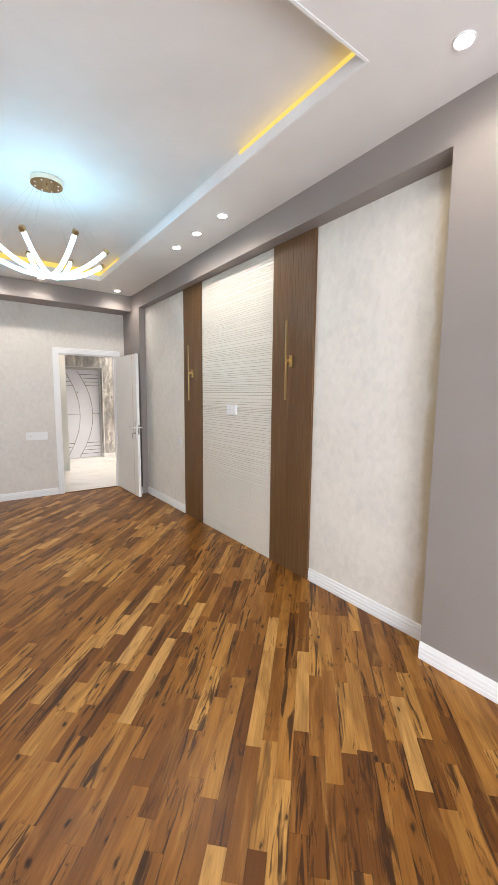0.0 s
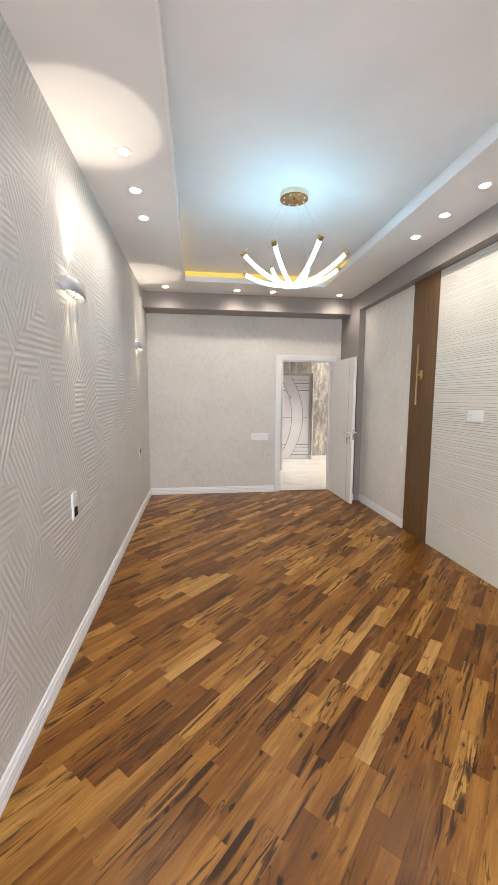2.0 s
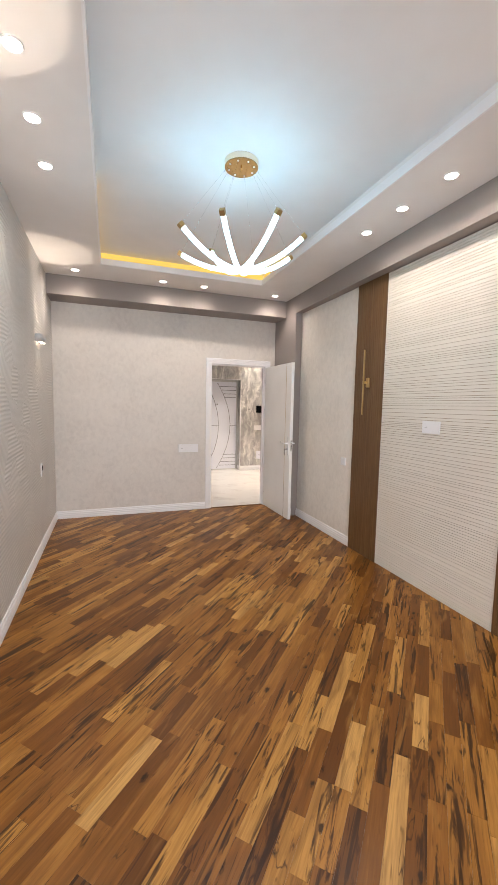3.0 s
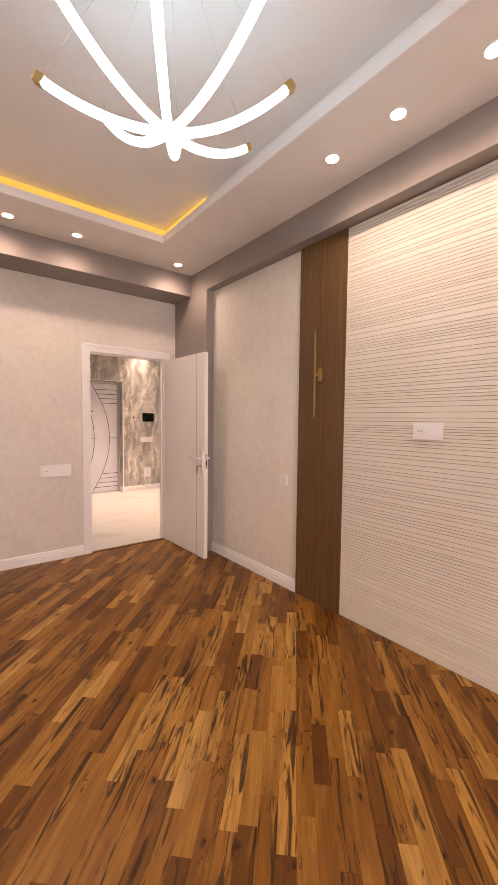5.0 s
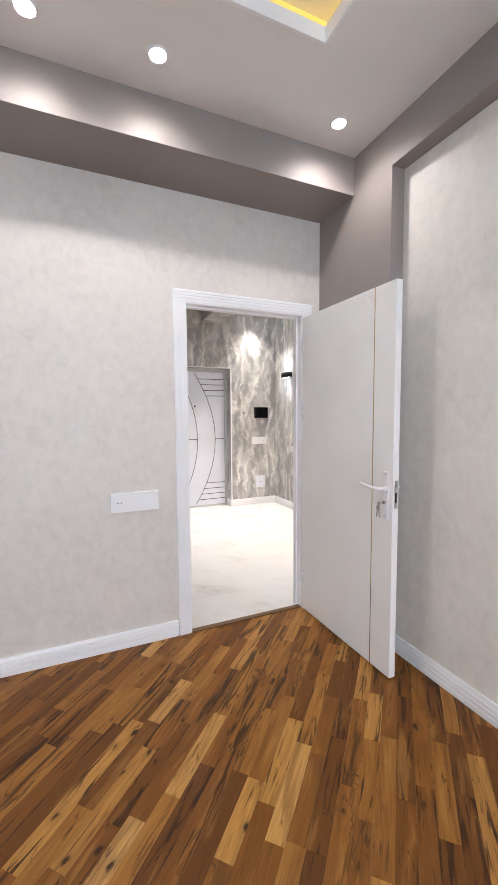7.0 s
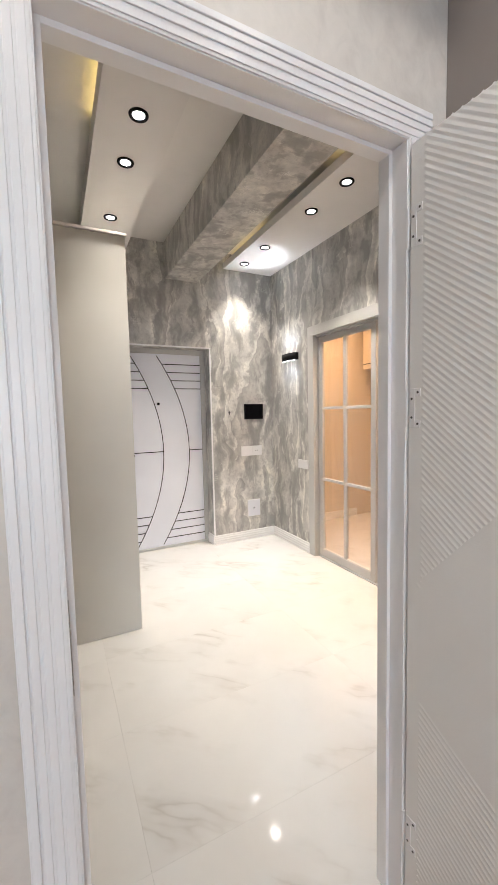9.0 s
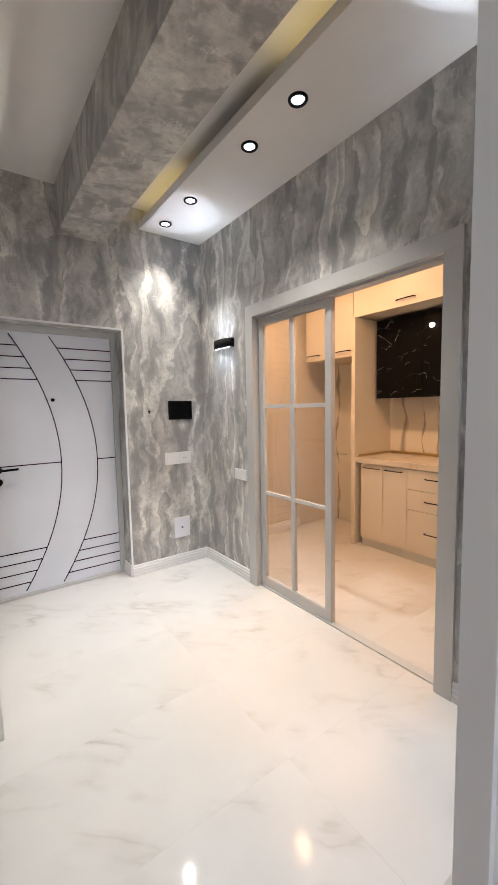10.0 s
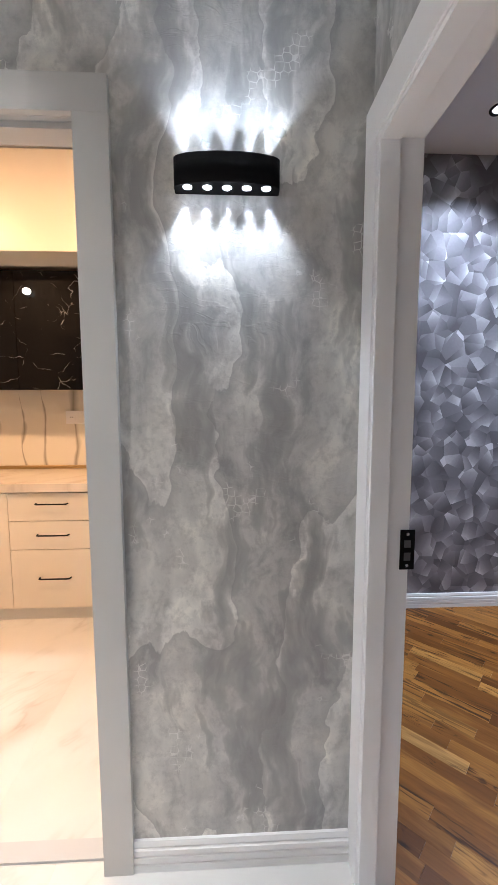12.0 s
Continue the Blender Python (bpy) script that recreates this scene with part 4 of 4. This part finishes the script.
    lock = boxes("lock_face", [(0.011, 0.031, -w - 0.0015, -w + 0.002, 0.93, 1.075)], M_STEEL, ob, "steel lock face plate")
    boxes("latch", [(0.015, 0.027, -w - 0.011, -w - 0.001, 1.035, 1.055)], M_STEEL, lock, "", 0.002)
    boxes("bolt_slot", [(0.016, 0.026, -w - 0.0022, -w - 0.001, 0.96, 1.01)], M_BLACK, lock)
    for z in (0.25, 1.44, 1.89):
        bm = bmesh.new()
        box(bm, -0.0014, 0.0006, -0.018, -0.001, z - 0.05, z + 0.05, 0.0005)
        box(bm, -0.0014, 0.0006, -0.034, -0.018, z - 0.05, z - 0.03, 0.0005)
        box(bm, -0.0014, 0.0006, -0.034, -0.018, z + 0.03, z + 0.05, 0.0005)
        cyl(bm, Matrix.Translation((0.002, 0.008, z)), 0.005, 0.005, 0.1, 12)
        hinge = part("hinge", bm, M_TRIM, ob, "white painted butterfly hinge")
        for yy, dz in ((-0.009, -0.024), (-0.009, 0.024), (-0.027, -0.04), (-0.027, 0.04)):
            bm = bmesh.new()
            cyl(bm, pose(-0.0016, yy, z + dz, 0, 90, 0), 0.0032, 0.0032, 0.0012, 10)
            part("screw", bm, M_RUBBER, hinge)
    ob.rotation_euler = (0, 0, radians(1.2))
    return ob


open_door()

# ---- entrance door ----
def entrance_door():
    ob = thing("entrance_door", "white entrance door with black curved and horizontal inlay lines", "door", at=(0, EY, 0))
    x0, x1, top = EX0 + 0.03, EX1 - 0.045, EZ - 0.05
    boxes("leaf", [(x0, x1, 0.0, 0.06, 0.02, top)], M_ENTRY, ob, "", 0.003)
    boxes("frame", [(x1, EX1 - 0.001, -0.02, 0.07, 0, EZ - 0.001), (EX0 + 0.001, x0, -0.02, 0.07, 0, EZ - 0.001), (x0, x1, -0.02, 0.07, top, EZ - 0.001)], M_FRAME, ob, "grey metal frame", 0.002)
    zc = (top + 0.02) / 2

    def arc(bulge, base, n=24):
        return [(base + bulge * (1 - ((2 * k / n) - 1) ** 2), -0.0012, 0.04 + (top - 0.06) * k / n) for k in range(n + 1)]
    width = x1 - x0
    a1, a2 = arc(0.33 * width, x0 + 0.21 * width), arc(0.34 * width, x0 + 0.5 * width)
    for pts in (a1, a2):
        bm = bmesh.new()
        sweep(bm, pts, 0.004, 6)
        part("inlay", bm, M_BLACK, ob, "black curved inlay line")

    def at(bulge, base, z):
        k = (z - 0.04) / (top - 0.06)
        return base + bulge * (1 - (2 * k - 1) ** 2)
    for z in [zc] + [top - 0.02 - 0.085 * k for k in range(1, 5)] + [0.02 + 0.085 * k for k in range(1, 5)]:
        xa, xb = at(0.33 * width, x0 + 0.21 * width, z), at(0.34 * width, x0 + 0.5 * width, z)
        boxes("inlay", [(x0 + 0.002, xa, -0.002, 0.001, z - 0.004, z + 0.004)], M_BLACK, ob)
        boxes("inlay", [(xb, x1 - 0.002, -0.002, 0.001, z - 0.004, z + 0.004)], M_BLACK, ob)
    bm = bmesh.new()
    cyl(bm, pose(x0 + 0.5 * width, -0.004, 1.55, 90, 0, 0), 0.014, 0.014, 0.012, 18)
    part("peephole", bm, M_BLACK, ob, "black peephole")
    for z in (0.93, 1.25):
        bm = bmesh.new()
        cyl(bm, pose(x0 + 0.07, -0.006, z, 90, 0, 0), 0.026, 0.026, 0.014, 20)
        part("lock_rose", bm, M_BLACK, ob)
    bm = bmesh.new()
    cyl(bm, pose(x0 + 0.07, -0.006, 1.02, 90, 0, 0), 0.026, 0.026, 0.014, 20)
    sweep(bm, [(x0 + 0.07, -0.01, 1.02), (x0 + 0.07, -0.05, 1.02), (x0 + 0.2, -0.052, 1.025)], 0.009, 10)
    part("handle", bm, M_BLACK, ob, "black lever handle")
    boxes("threshold", [(EX0 + 0.001, EX1 - 0.001, -0.03, 0.07, 0.001, 0.02)], M_FRAME, ob)
    return ob


entrance_door()

# ---- hall fittings ----
def intercom():
    ob = thing("intercom", "black rectangular intercom screen on the marbled wall", "intercom", at=(3.205, HY1, 1.45))
    boxes("body", [(-0.115, 0.115, -0.022, 0, -0.085, 0.085)], M_BLACK, ob, "", 0.004)
    g = Nodes("black_screen_glass")
    boxes("screen", [(-0.105, 0.105, -0.0235, -0.0215, -0.075, 0.075)], g.done((0.004, 0.004, 0.005), 0.06, spec=0.08), ob, "glossy black screen", 0.0004)
    return ob


intercom()
plate("socket_plate", "white double switch plate below the intercom", "switch", (3.17, HY1, 1.01), 0.26, 0.11, (0, -1, 0), [("rocker", -0.06, 0, 0.1, 0.075, False), ("socket", 0.06, 0, 0.1, 0.075, False), ("hole", 0.05, 0, 0.007, 0.007, True), ("hole", 0.07, 0, 0.007, 0.007, True)])
plate("fuse_box", "small square distribution box with grey cover on the marbled wall", "fuse box", (3.185, HY1, 0.355), 0.16, 0.19, (0, -1, 0), [("cover", 0, 0, 0.15, 0.18, False), ("hole", 0, 0.0, 0.016, 0.016, True)])
plate("light_switch", "white double light switch beside the kitchen opening", "switch", (HX1, 8.845, 0.9), 0.17, 0.09, (-1, 0, 0), [("rocker", -0.04, 0, 0.065, 0.065, False), ("rocker", 0.04, 0, 0.065, 0.065, False)])


def wall_hook():
    ob = thing("wall_hook", "tiny black metal hook on the marbled wall", "hook", at=(2.91, HY1, 1.44))
    boxes("base", [(-0.004, 0.004, -0.004, 0, -0.02, 0.02)], M_BLACK, ob, "", 0.001)
    boxes("peg", [(-0.016, 0.016, -0.012, -0.004, -0.004, 0.004)], M_BLACK, ob, "", 0.001)
    return ob


wall_hook()


def black_sconce(y, z):
    ob = thing("wall_light", "black curved wall light with rows of small beams up and down", "wall light", "hall wall lights", (HX1, y, z))
    bm = bmesh.new()
    seg, w, d, h = 18, 0.135, 0.062, 0.072
    rim = [(-d * (0.45 + 0.55 * math.sin(math.pi * s / seg)), -w * math.cos(math.pi * s / seg)) for s in range(seg + 1)]
    poly = [(0.0, -w)] + rim + [(0.0, w)]
    lo = [bm.verts.new((x, yy, -h / 2)) for x, yy in poly]
    hi = [bm.verts.new((x, yy, h / 2)) for x, yy in poly]
    n = len(poly)
    for s in range(n):
        bm.faces.new((lo[s], lo[(s + 1) % n], hi[(s + 1) % n], hi[s])).smooth = 0 < s < n - 2
    bm.faces.new(lo)
    bm.faces.new(hi[::-1])
    part("body", bm, M_BLACK, ob, "matt black curved body")
    for k in range(5):
        yy = -0.1 + 0.05 * k
        for sgn in (1, -1):
            bm = bmesh.new()
            bmesh.ops.create_uvsphere(bm, u_segments=12, v_segments=8, radius=0.014, matrix=Matrix.Translation((-0.034, yy, sgn * (h / 2 - 0.003))) @ Matrix.Diagonal((1, 1, 0.45, 1)))
            for f in bm.faces:
                f.smooth = True
            part("lens", bm, M_LENS_SMALL, ob, "bright round lens")
            spot_lamp("bulb", ob, (-0.036, yy, sgn * (h / 2 + 0.006)), (-0.036, yy * 3.0, sgn * 1.0), 2.6, (0.9, 0.96, 1.0), 66, 1.0, 0.006)
            spot_lamp("bulb", ob, (-0.012, yy, sgn * (h / 2 + 0.003)), (-0.012, yy * 3.4, sgn * 1.0), 0.8, (0.9, 0.96, 1.0), 44, 0.4, 0.001)
    spot_lamp("beam_up", ob, (-0.05, 0, h / 2 + 0.012), (-0.42, 0.0, 1.0), 24, (0.9, 0.96, 1.0), 40, 0.15, 0.006)
    spot_lamp("beam_down", ob, (-0.05, 0, -h / 2 - 0.012), (-0.4, 0.0, -1.0), 26, (0.9, 0.96, 1.0), 40, 0.4, 0.006)
    return ob


black_sconce(6.77, 2.011)
black_sconce(9.05, 2.005)


def hall_cabinet():
    ob = thing("wardrobe", "tall plain grey wardrobe with smooth board sides", "wardrobe")
    boxes("carcass", [(1.17, 1.655, 8.15, 9.2, 0.004, 2.55)], M_CABINET, ob, "", 0.002)
    boxes("top_panel", [(1.165, 1.665, 8.14, 9.2, 2.55, 2.568)], M_CABINET, ob, "", 0.002)
    boxes("plinth", [(1.2, 1.65, 8.16, 9.19, 0.001, 0.004)], M_BLACK, ob)
    return ob


hall_cabinet()


# ---- sliding glass kitchen door ----
def sliding_door():
    ob = thing("sliding_door", "grey framed sliding door with six clear glass panes", "sliding door", at=(3.51, 0, 0))
    y0, y1, z0, z1 = 7.885, 8.635, 0.012, KZ - 0.02
    st, t = 0.055, 0.018
    boxes("stile", [(-t, t, y0, y0 + st, z0, z1)], M_FRAME, ob, "", 0.003)
    boxes("stile", [(-t, t, y1 - st, y1, z0, z1)], M_FRAME, ob, "", 0.003)
    boxes("top_rail", [(-t, t, y0 + st, y1 - st, z1 - 0.045, z1)], M_FRAME, ob, "", 0.002)
    boxes("bottom_rail", [(-t, t, y0 + st, y1 - st, z0, z0 + 0.075)], M_FRAME, ob, "", 0.002)
    ym = (y0 + y1) / 2
    boxes("muntin", [(-t * 0.8, t * 0.8, ym - 0.014, ym + 0.014, z0 + 0.075, z1 - 0.045)], M_FRAME, ob, "", 0.002)
    zs = (z0 + 0.075, 0.78, 1.465, z1 - 0.045)
    for z in zs[1:3]:
        for a, b in ((y0 + st, ym - 0.014), (ym + 0.014, y1 - st)):
            boxes("muntin", [(-t * 0.7, t * 0.7, a, b, z - 0.013, z + 0.013)], M_FRAME, ob, "", 0.002)
    for a, b in ((y0 + st, ym - 0.014), (ym + 0.014, y1 - st)):
        for c, d in zip(zs, zs[1:]):
            pane = boxes("pane", [(-0.003, 0.003, a, b, c, d)], M_GLASS, ob, "clear glass pane")
            pane.visible_shadow = False
            g4 = 0.006
            boxes("gasket", [(-0.012, 0.012, a, a + g4, c, d), (-0.012, 0.012, b - g4, b, c, d), (-0.012, 0.012, a + g4, b - g4, c, c + g4), (-0.012, 0.012, a + g4, b - g4, d - g4, d)], M_FRAME, ob, "grey rubber gasket")
    boxes("track", [(-0.03, 0.03, KY0, KY1, 0.0008, 0.01)], M_SILVER, ob, "satin silver floor track", 0.001)
    boxes("top_track", [(-0.035, 0.035, KY0, KY1, KZ - 0.018, KZ - 0.001)], M_FRAME, ob, "top track")
    return ob


sliding_door()


# ---- kitchen ----
def bar_handle(parent, x, y, z, w):
    bm = bmesh.new()
    sweep(bm, [(x, y - w / 2, z), (x - 0.022, y - w / 2 + 0.004, z), (x - 0.026, y - w / 2 + 0.02, z), (x - 0.026, y + w / 2 - 0.02, z), (x - 0.022, y + w / 2 - 0.004, z), (x, y + w / 2, z)], 0.005, 8)
    part("handle", bm, M_BLACK, parent, "black bar handle")


CX = 4.87


def base_unit(y0, y1, fronts, label):
    ob = thing("base_cabinet", label, "kitchen cabinet", "kitchen base cabinets")
    boxes("carcass", [(CX + 0.024, 5.465, y0, y1, 0.09, 0.87)], M_CREAM, ob)
    boxes("plinth", [(CX + 0.03, 5.4, y0, y1, 0.001, 0.088)], M_CABINET, ob)
    for kind, a, b, c, d, hy, hz, hw in fronts:
        f = boxes(kind, [(CX, CX + 0.019, a + 0.0015, b - 0.0015, c + 0.002, d - 0.002)], M_CREAM, ob, "", 0.0015)
        bar_handle(f, CX, hy, hz, hw)
    return ob


base_unit(8.20, 8.72, [("door", 8.46, 8.72, 0.09, 0.865, 8.59, 0.83, 0.18), ("door", 8.20, 8.46, 0.09, 0.865, 8.34, 0.83, 0.18)], "cream two-door base cabinet under the stone worktop")
base_unit(7.66, 8.20, [("drawer", 7.66, 8.2, 0.68, 0.865, 7.92, 0.795, 0.2), ("drawer", 7.66, 8.2, 0.49, 0.68, 7.92, 0.59, 0.2), ("drawer", 7.66, 8.2, 0.09, 0.49, 7.92, 0.3, 0.2)], "cream three-drawer base cabinet under the stone worktop")
tagged(boxes("side_panel", [(CX + 0.01, 5.465, 7.06, 7.078, 0.001, 0.87)], M_CREAM, None, "", 0.001), "cream end panel carrying the worktop over an empty bay", "side panel")
tagged(boxes("cooktop", [(CX + 0.06, CX + 0.56, 7.1, 7.63, 0.9305, 0.937)], M_BLACKM, None, "", 0.003), "black glass cooktop lying on the stone worktop", "cooktop")
tagged(boxes("worktop", [(CX - 0.02, 5.465, 7.06, 8.775, 0.872, 0.93)], M_COUNTER, None, "", 0.004), "beige stone worktop over the base cabinets", "worktop")
tagged(boxes("backsplash", [(5.455, 5.469, 7.06, 8.775, 0.931, 1.56)], M_SPLASH), "cream backsplash with dark vertical marble veins", "backsplash")
tagged(boxes("edge_strip", [(5.43, 5.454, 7.06, 8.75, 0.931, 0.955), (4.9, 5.43, 8.752, 8.774, 0.931, 0.95)], M_BRASS, None, "", 0.003), "brass-coloured sealing strip along the back of the worktop", "trim")
tagged(boxes("side_panel", [(CX - 0.03, 5.469, 8.776, 8.82, 0.001, 2.35)], M_CREAM, None, "", 0.002), "tall cream end panel beside the worktop", "side panel")


def hood_unit():
    ob = thing("wall_cabinet", "glossy black marble-look wall cabinet above the backsplash", "wall cabinet")
    boxes("carcass", [(5.17, 5.469, 7.06, 8.74, 1.54, 2.33)], M_BLACK, ob)
    for a, b in ((8.23, 8.74), (7.68, 8.23), (7.06, 7.68)):
        boxes("door", [(5.15, 5.169, a + 0.001, b - 0.001, 1.53, 2.33)], M_BLACKM, ob, "glossy black marble-look door", 0.001)
    return ob


hood_unit()


# Glowing ball for a bright spot on the cabinet front; bulb, socket assumed.
def small_ball():
    ob = thing("small_light", "small glowing white ball on the black cabinet front", "lamp", at=(5.1508, 8.13, 2.18))
    bm = bmesh.new()
    cyl(bm, pose(-0.004, 0, -0.018, 0, 90, 0), 0.013, 0.013, 0.008, 14)
    part("socket", bm, M_BLACK, ob)
    bm = bmesh.new()
    bmesh.ops.create_uvsphere(bm, u_segments=16, v_segments=10, radius=0.026, matrix=Matrix.Translation((-0.03, 0, 0.004)) @ Matrix.Diagonal((1, 1, 0.85, 1)))
    for f in bm.faces:
        f.smooth = True
    part("bulb", bm, glow("lit_ball", (1.0, 0.86, 0.65), 4.5), ob, "glowing white ball")
    return ob


small_ball()


def top_unit(y0, y1, z0, handles, label):
    ob = thing("wall_cabinet", label, "wall cabinet", "kitchen wall cabinets")
    boxes("carcass", [(CX + 0.022, 5.469, y0, y1, z0, 2.93)], M_CREAM, ob)
    n = len(handles)
    for k, hy in enumerate(handles):
        a, b = y0 + (y1 - y0) * k / n, y0 + (y1 - y0) * (k + 1) / n
        f = boxes("door", [(CX, CX + 0.02, a + 0.0015, b - 0.0015, z0 - 0.01, 2.93)], M_CREAM, ob, "", 0.0015)
        bar_handle(f, CX, hy, z0 + 0.05, 0.18)
    return ob


top_unit(7.66, 8.82, 2.36, (8.24,), "cream top cabinet with black bar handle below the ceiling")
top_unit(7.06, 7.655, 2.36, (7.36,), "cream top cabinet beside the ceiling")
top_unit(8.825, 9.5, 1.98, (8.95, 9.38), "cream tall top cabinet over the fridge space")
back = thing("tiled_back", "cream veined tiles on the wall of the fridge space", "wall tiles")
for z0, z1 in ((0.001, 0.348), (0.35, 0.848), (0.85, 1.348), (1.35, 1.97)):
    boxes("tile", [(5.452, 5.469, 8.822, 9.6, z0, z1)], M_SPLASH, back, "", 0.0008)
plate("socket_plate", "white double socket on the backsplash", "socket", (5.455, 7.96, 1.33), 0.175, 0.1, (-1, 0, 0), double(0.043))


# Unseen fixture, added to give the kitchen its warm light.
def kitchen_fill_lamp(x, y):
    ob = thing("ceiling_light", "round warm white kitchen ceiling light, unseen, added to light the kitchen", "ceiling light", at=(x, y, 2.95))
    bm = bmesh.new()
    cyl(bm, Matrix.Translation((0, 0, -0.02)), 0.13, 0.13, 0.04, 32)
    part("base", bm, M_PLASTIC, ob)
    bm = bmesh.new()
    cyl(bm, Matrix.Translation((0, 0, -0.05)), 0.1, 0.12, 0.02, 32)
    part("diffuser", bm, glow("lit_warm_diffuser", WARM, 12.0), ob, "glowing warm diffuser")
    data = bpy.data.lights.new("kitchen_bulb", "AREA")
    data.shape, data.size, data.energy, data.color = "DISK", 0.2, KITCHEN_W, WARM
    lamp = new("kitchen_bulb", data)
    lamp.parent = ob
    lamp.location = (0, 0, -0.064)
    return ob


# Number and places of these two added lamps are assumed.
kitchen_fill_lamp(3.95, 7.25)
kitchen_fill_lamp(3.95, 8.75)


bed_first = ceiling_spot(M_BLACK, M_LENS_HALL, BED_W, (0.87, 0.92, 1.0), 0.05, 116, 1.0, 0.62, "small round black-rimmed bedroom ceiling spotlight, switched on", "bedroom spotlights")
# Two more spotlights, unseen, added to light the bedroom wall.
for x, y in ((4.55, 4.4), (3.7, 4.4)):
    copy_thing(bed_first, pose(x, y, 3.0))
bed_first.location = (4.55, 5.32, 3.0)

# ---- wooden strip floors, laid diagonally ----
def strip_floor(floor_name, x0, x1, y0, y1, seed, pick):
    W, rng = 0.068, random.Random(seed)
    c = math.cos(radians(45))
    floor_ob = bpy.data.objects[floor_name]
    meshes = {}
    lengths = (0.3, 0.36, 0.42, 0.48, 0.56, 0.64)

    def strip_mesh(length):
        if length not in meshes:
            bm = bmesh.new()
            box(bm, -length / 2 + 0.0003, length / 2 - 0.0003, -W / 2 + 0.0003, W / 2 - 0.0003, -0.0039, 0.0)
            meshes[length] = mesh_of("strip", bm, M_PLANK)
        return meshes[length]

    laid = []
    for row in range(-110, 111):
        s = -4.0 - rng.random()
        while s < 10:
            length = rng.choice(lengths)
            mid, v = s + length / 2, row * W
            x, y = c * (mid - v), c * (mid + v)
            s += length
            r = (length + W) * 0.5 * c + 0.002
            if x0 - r < x < x1 + r and y0 - r < y < y1 + r:
                laid.append((x, y, length, x0 < x - r and x + r < x1 and y0 < y - r and y + r < y1))
    whole = [n for n in laid if n[3] and pick(n[0], n[1])][:300]
    chosen = set(whole)
    for x, y, length, _ in whole:
        ob = new("strip", strip_mesh(length))
        ob.parent = floor_ob
        ob.location, ob.rotation_euler = (x, y, 0), (0, 0, radians(45))
    bm = bmesh.new()
    for n in laid:
        if n not in chosen:
            u, w, o = Vector((c, c, 0)) * (n[2] / 2 - 0.0003), Vector((-c, c, 0)) * (W / 2 - 0.0003), Vector((n[0], n[1], 0))
            bm.faces.new([bm.verts.new(p) for p in (o - u - w, o + u - w, o + u + w, o - u + w)])
    for co, no in (((x0, 0, 0), (-1, 0, 0)), ((x1, 0, 0), (1, 0, 0)), ((0, y0, 0), (0, -1, 0)), ((0, y1, 0), (0, 1, 0))):
        bmesh.ops.bisect_plane(bm, geom=bm.verts[:] + bm.edges[:] + bm.faces[:], plane_co=co, plane_no=no, clear_outer=True)
    ext = bmesh.ops.extrude_face_region(bm, geom=bm.faces[:])
    for v in [g for g in ext["geom"] if isinstance(g, bmesh.types.BMVert)]:
        v.co.z -= 0.0039
    tagged(part("strips", bm, M_PLANK_REST, floor_ob), kind="stuff")


strip_floor("floor", LX0, 2.274, LY0, 6.318, 11, lambda x, y: x > -0.4 and 1.0 < y < 4.6)
strip_floor("bedroom_floor", 2.44, 4.93, 2.6, 6.318, 23, lambda x, y: y > 4.6)


def tiles(parent_name, x0, x1, y0, y1, w, d, material, ox=0.0, oy=0.0):
    """Large floor tiles with thin joints, cut at the walls."""
    parent, meshes = bpy.data.objects[parent_name], {}
    y = y0 - oy
    while y < y1:
        x = x0 - ox
        while x < x1:
            a, b, e, f = max(x, x0), min(x + w, x1), max(y, y0), min(y + d, y1)
            if b - a > 0.01 and f - e > 0.01:
                key = (round(b - a, 3), round(f - e, 3))
                if key not in meshes:
                    bm = bmesh.new()
                    box(bm, -key[0] / 2 + 0.0002, key[0] / 2 - 0.0002, -key[1] / 2 + 0.0002, key[1] / 2 - 0.0002, -0.003, 0.0005)
                    meshes[key] = mesh_of("tile", bm, material)
                t = new("tile", meshes[key])
                t.parent = parent
                t.location = ((a + b) / 2, (e + f) / 2, 0)
            x += w
        y += d


tiles("hall_floor", -0.5, HX1 + 0.02, 6.318, 9.7, 1.2, 0.6, M_TILE, 0.5, 0.2)
tiles("hall_floor", HX1 + 0.02, 5.46, 6.5, 9.62, 1.2, 0.6, M_TILE, 0.3, 0.1)
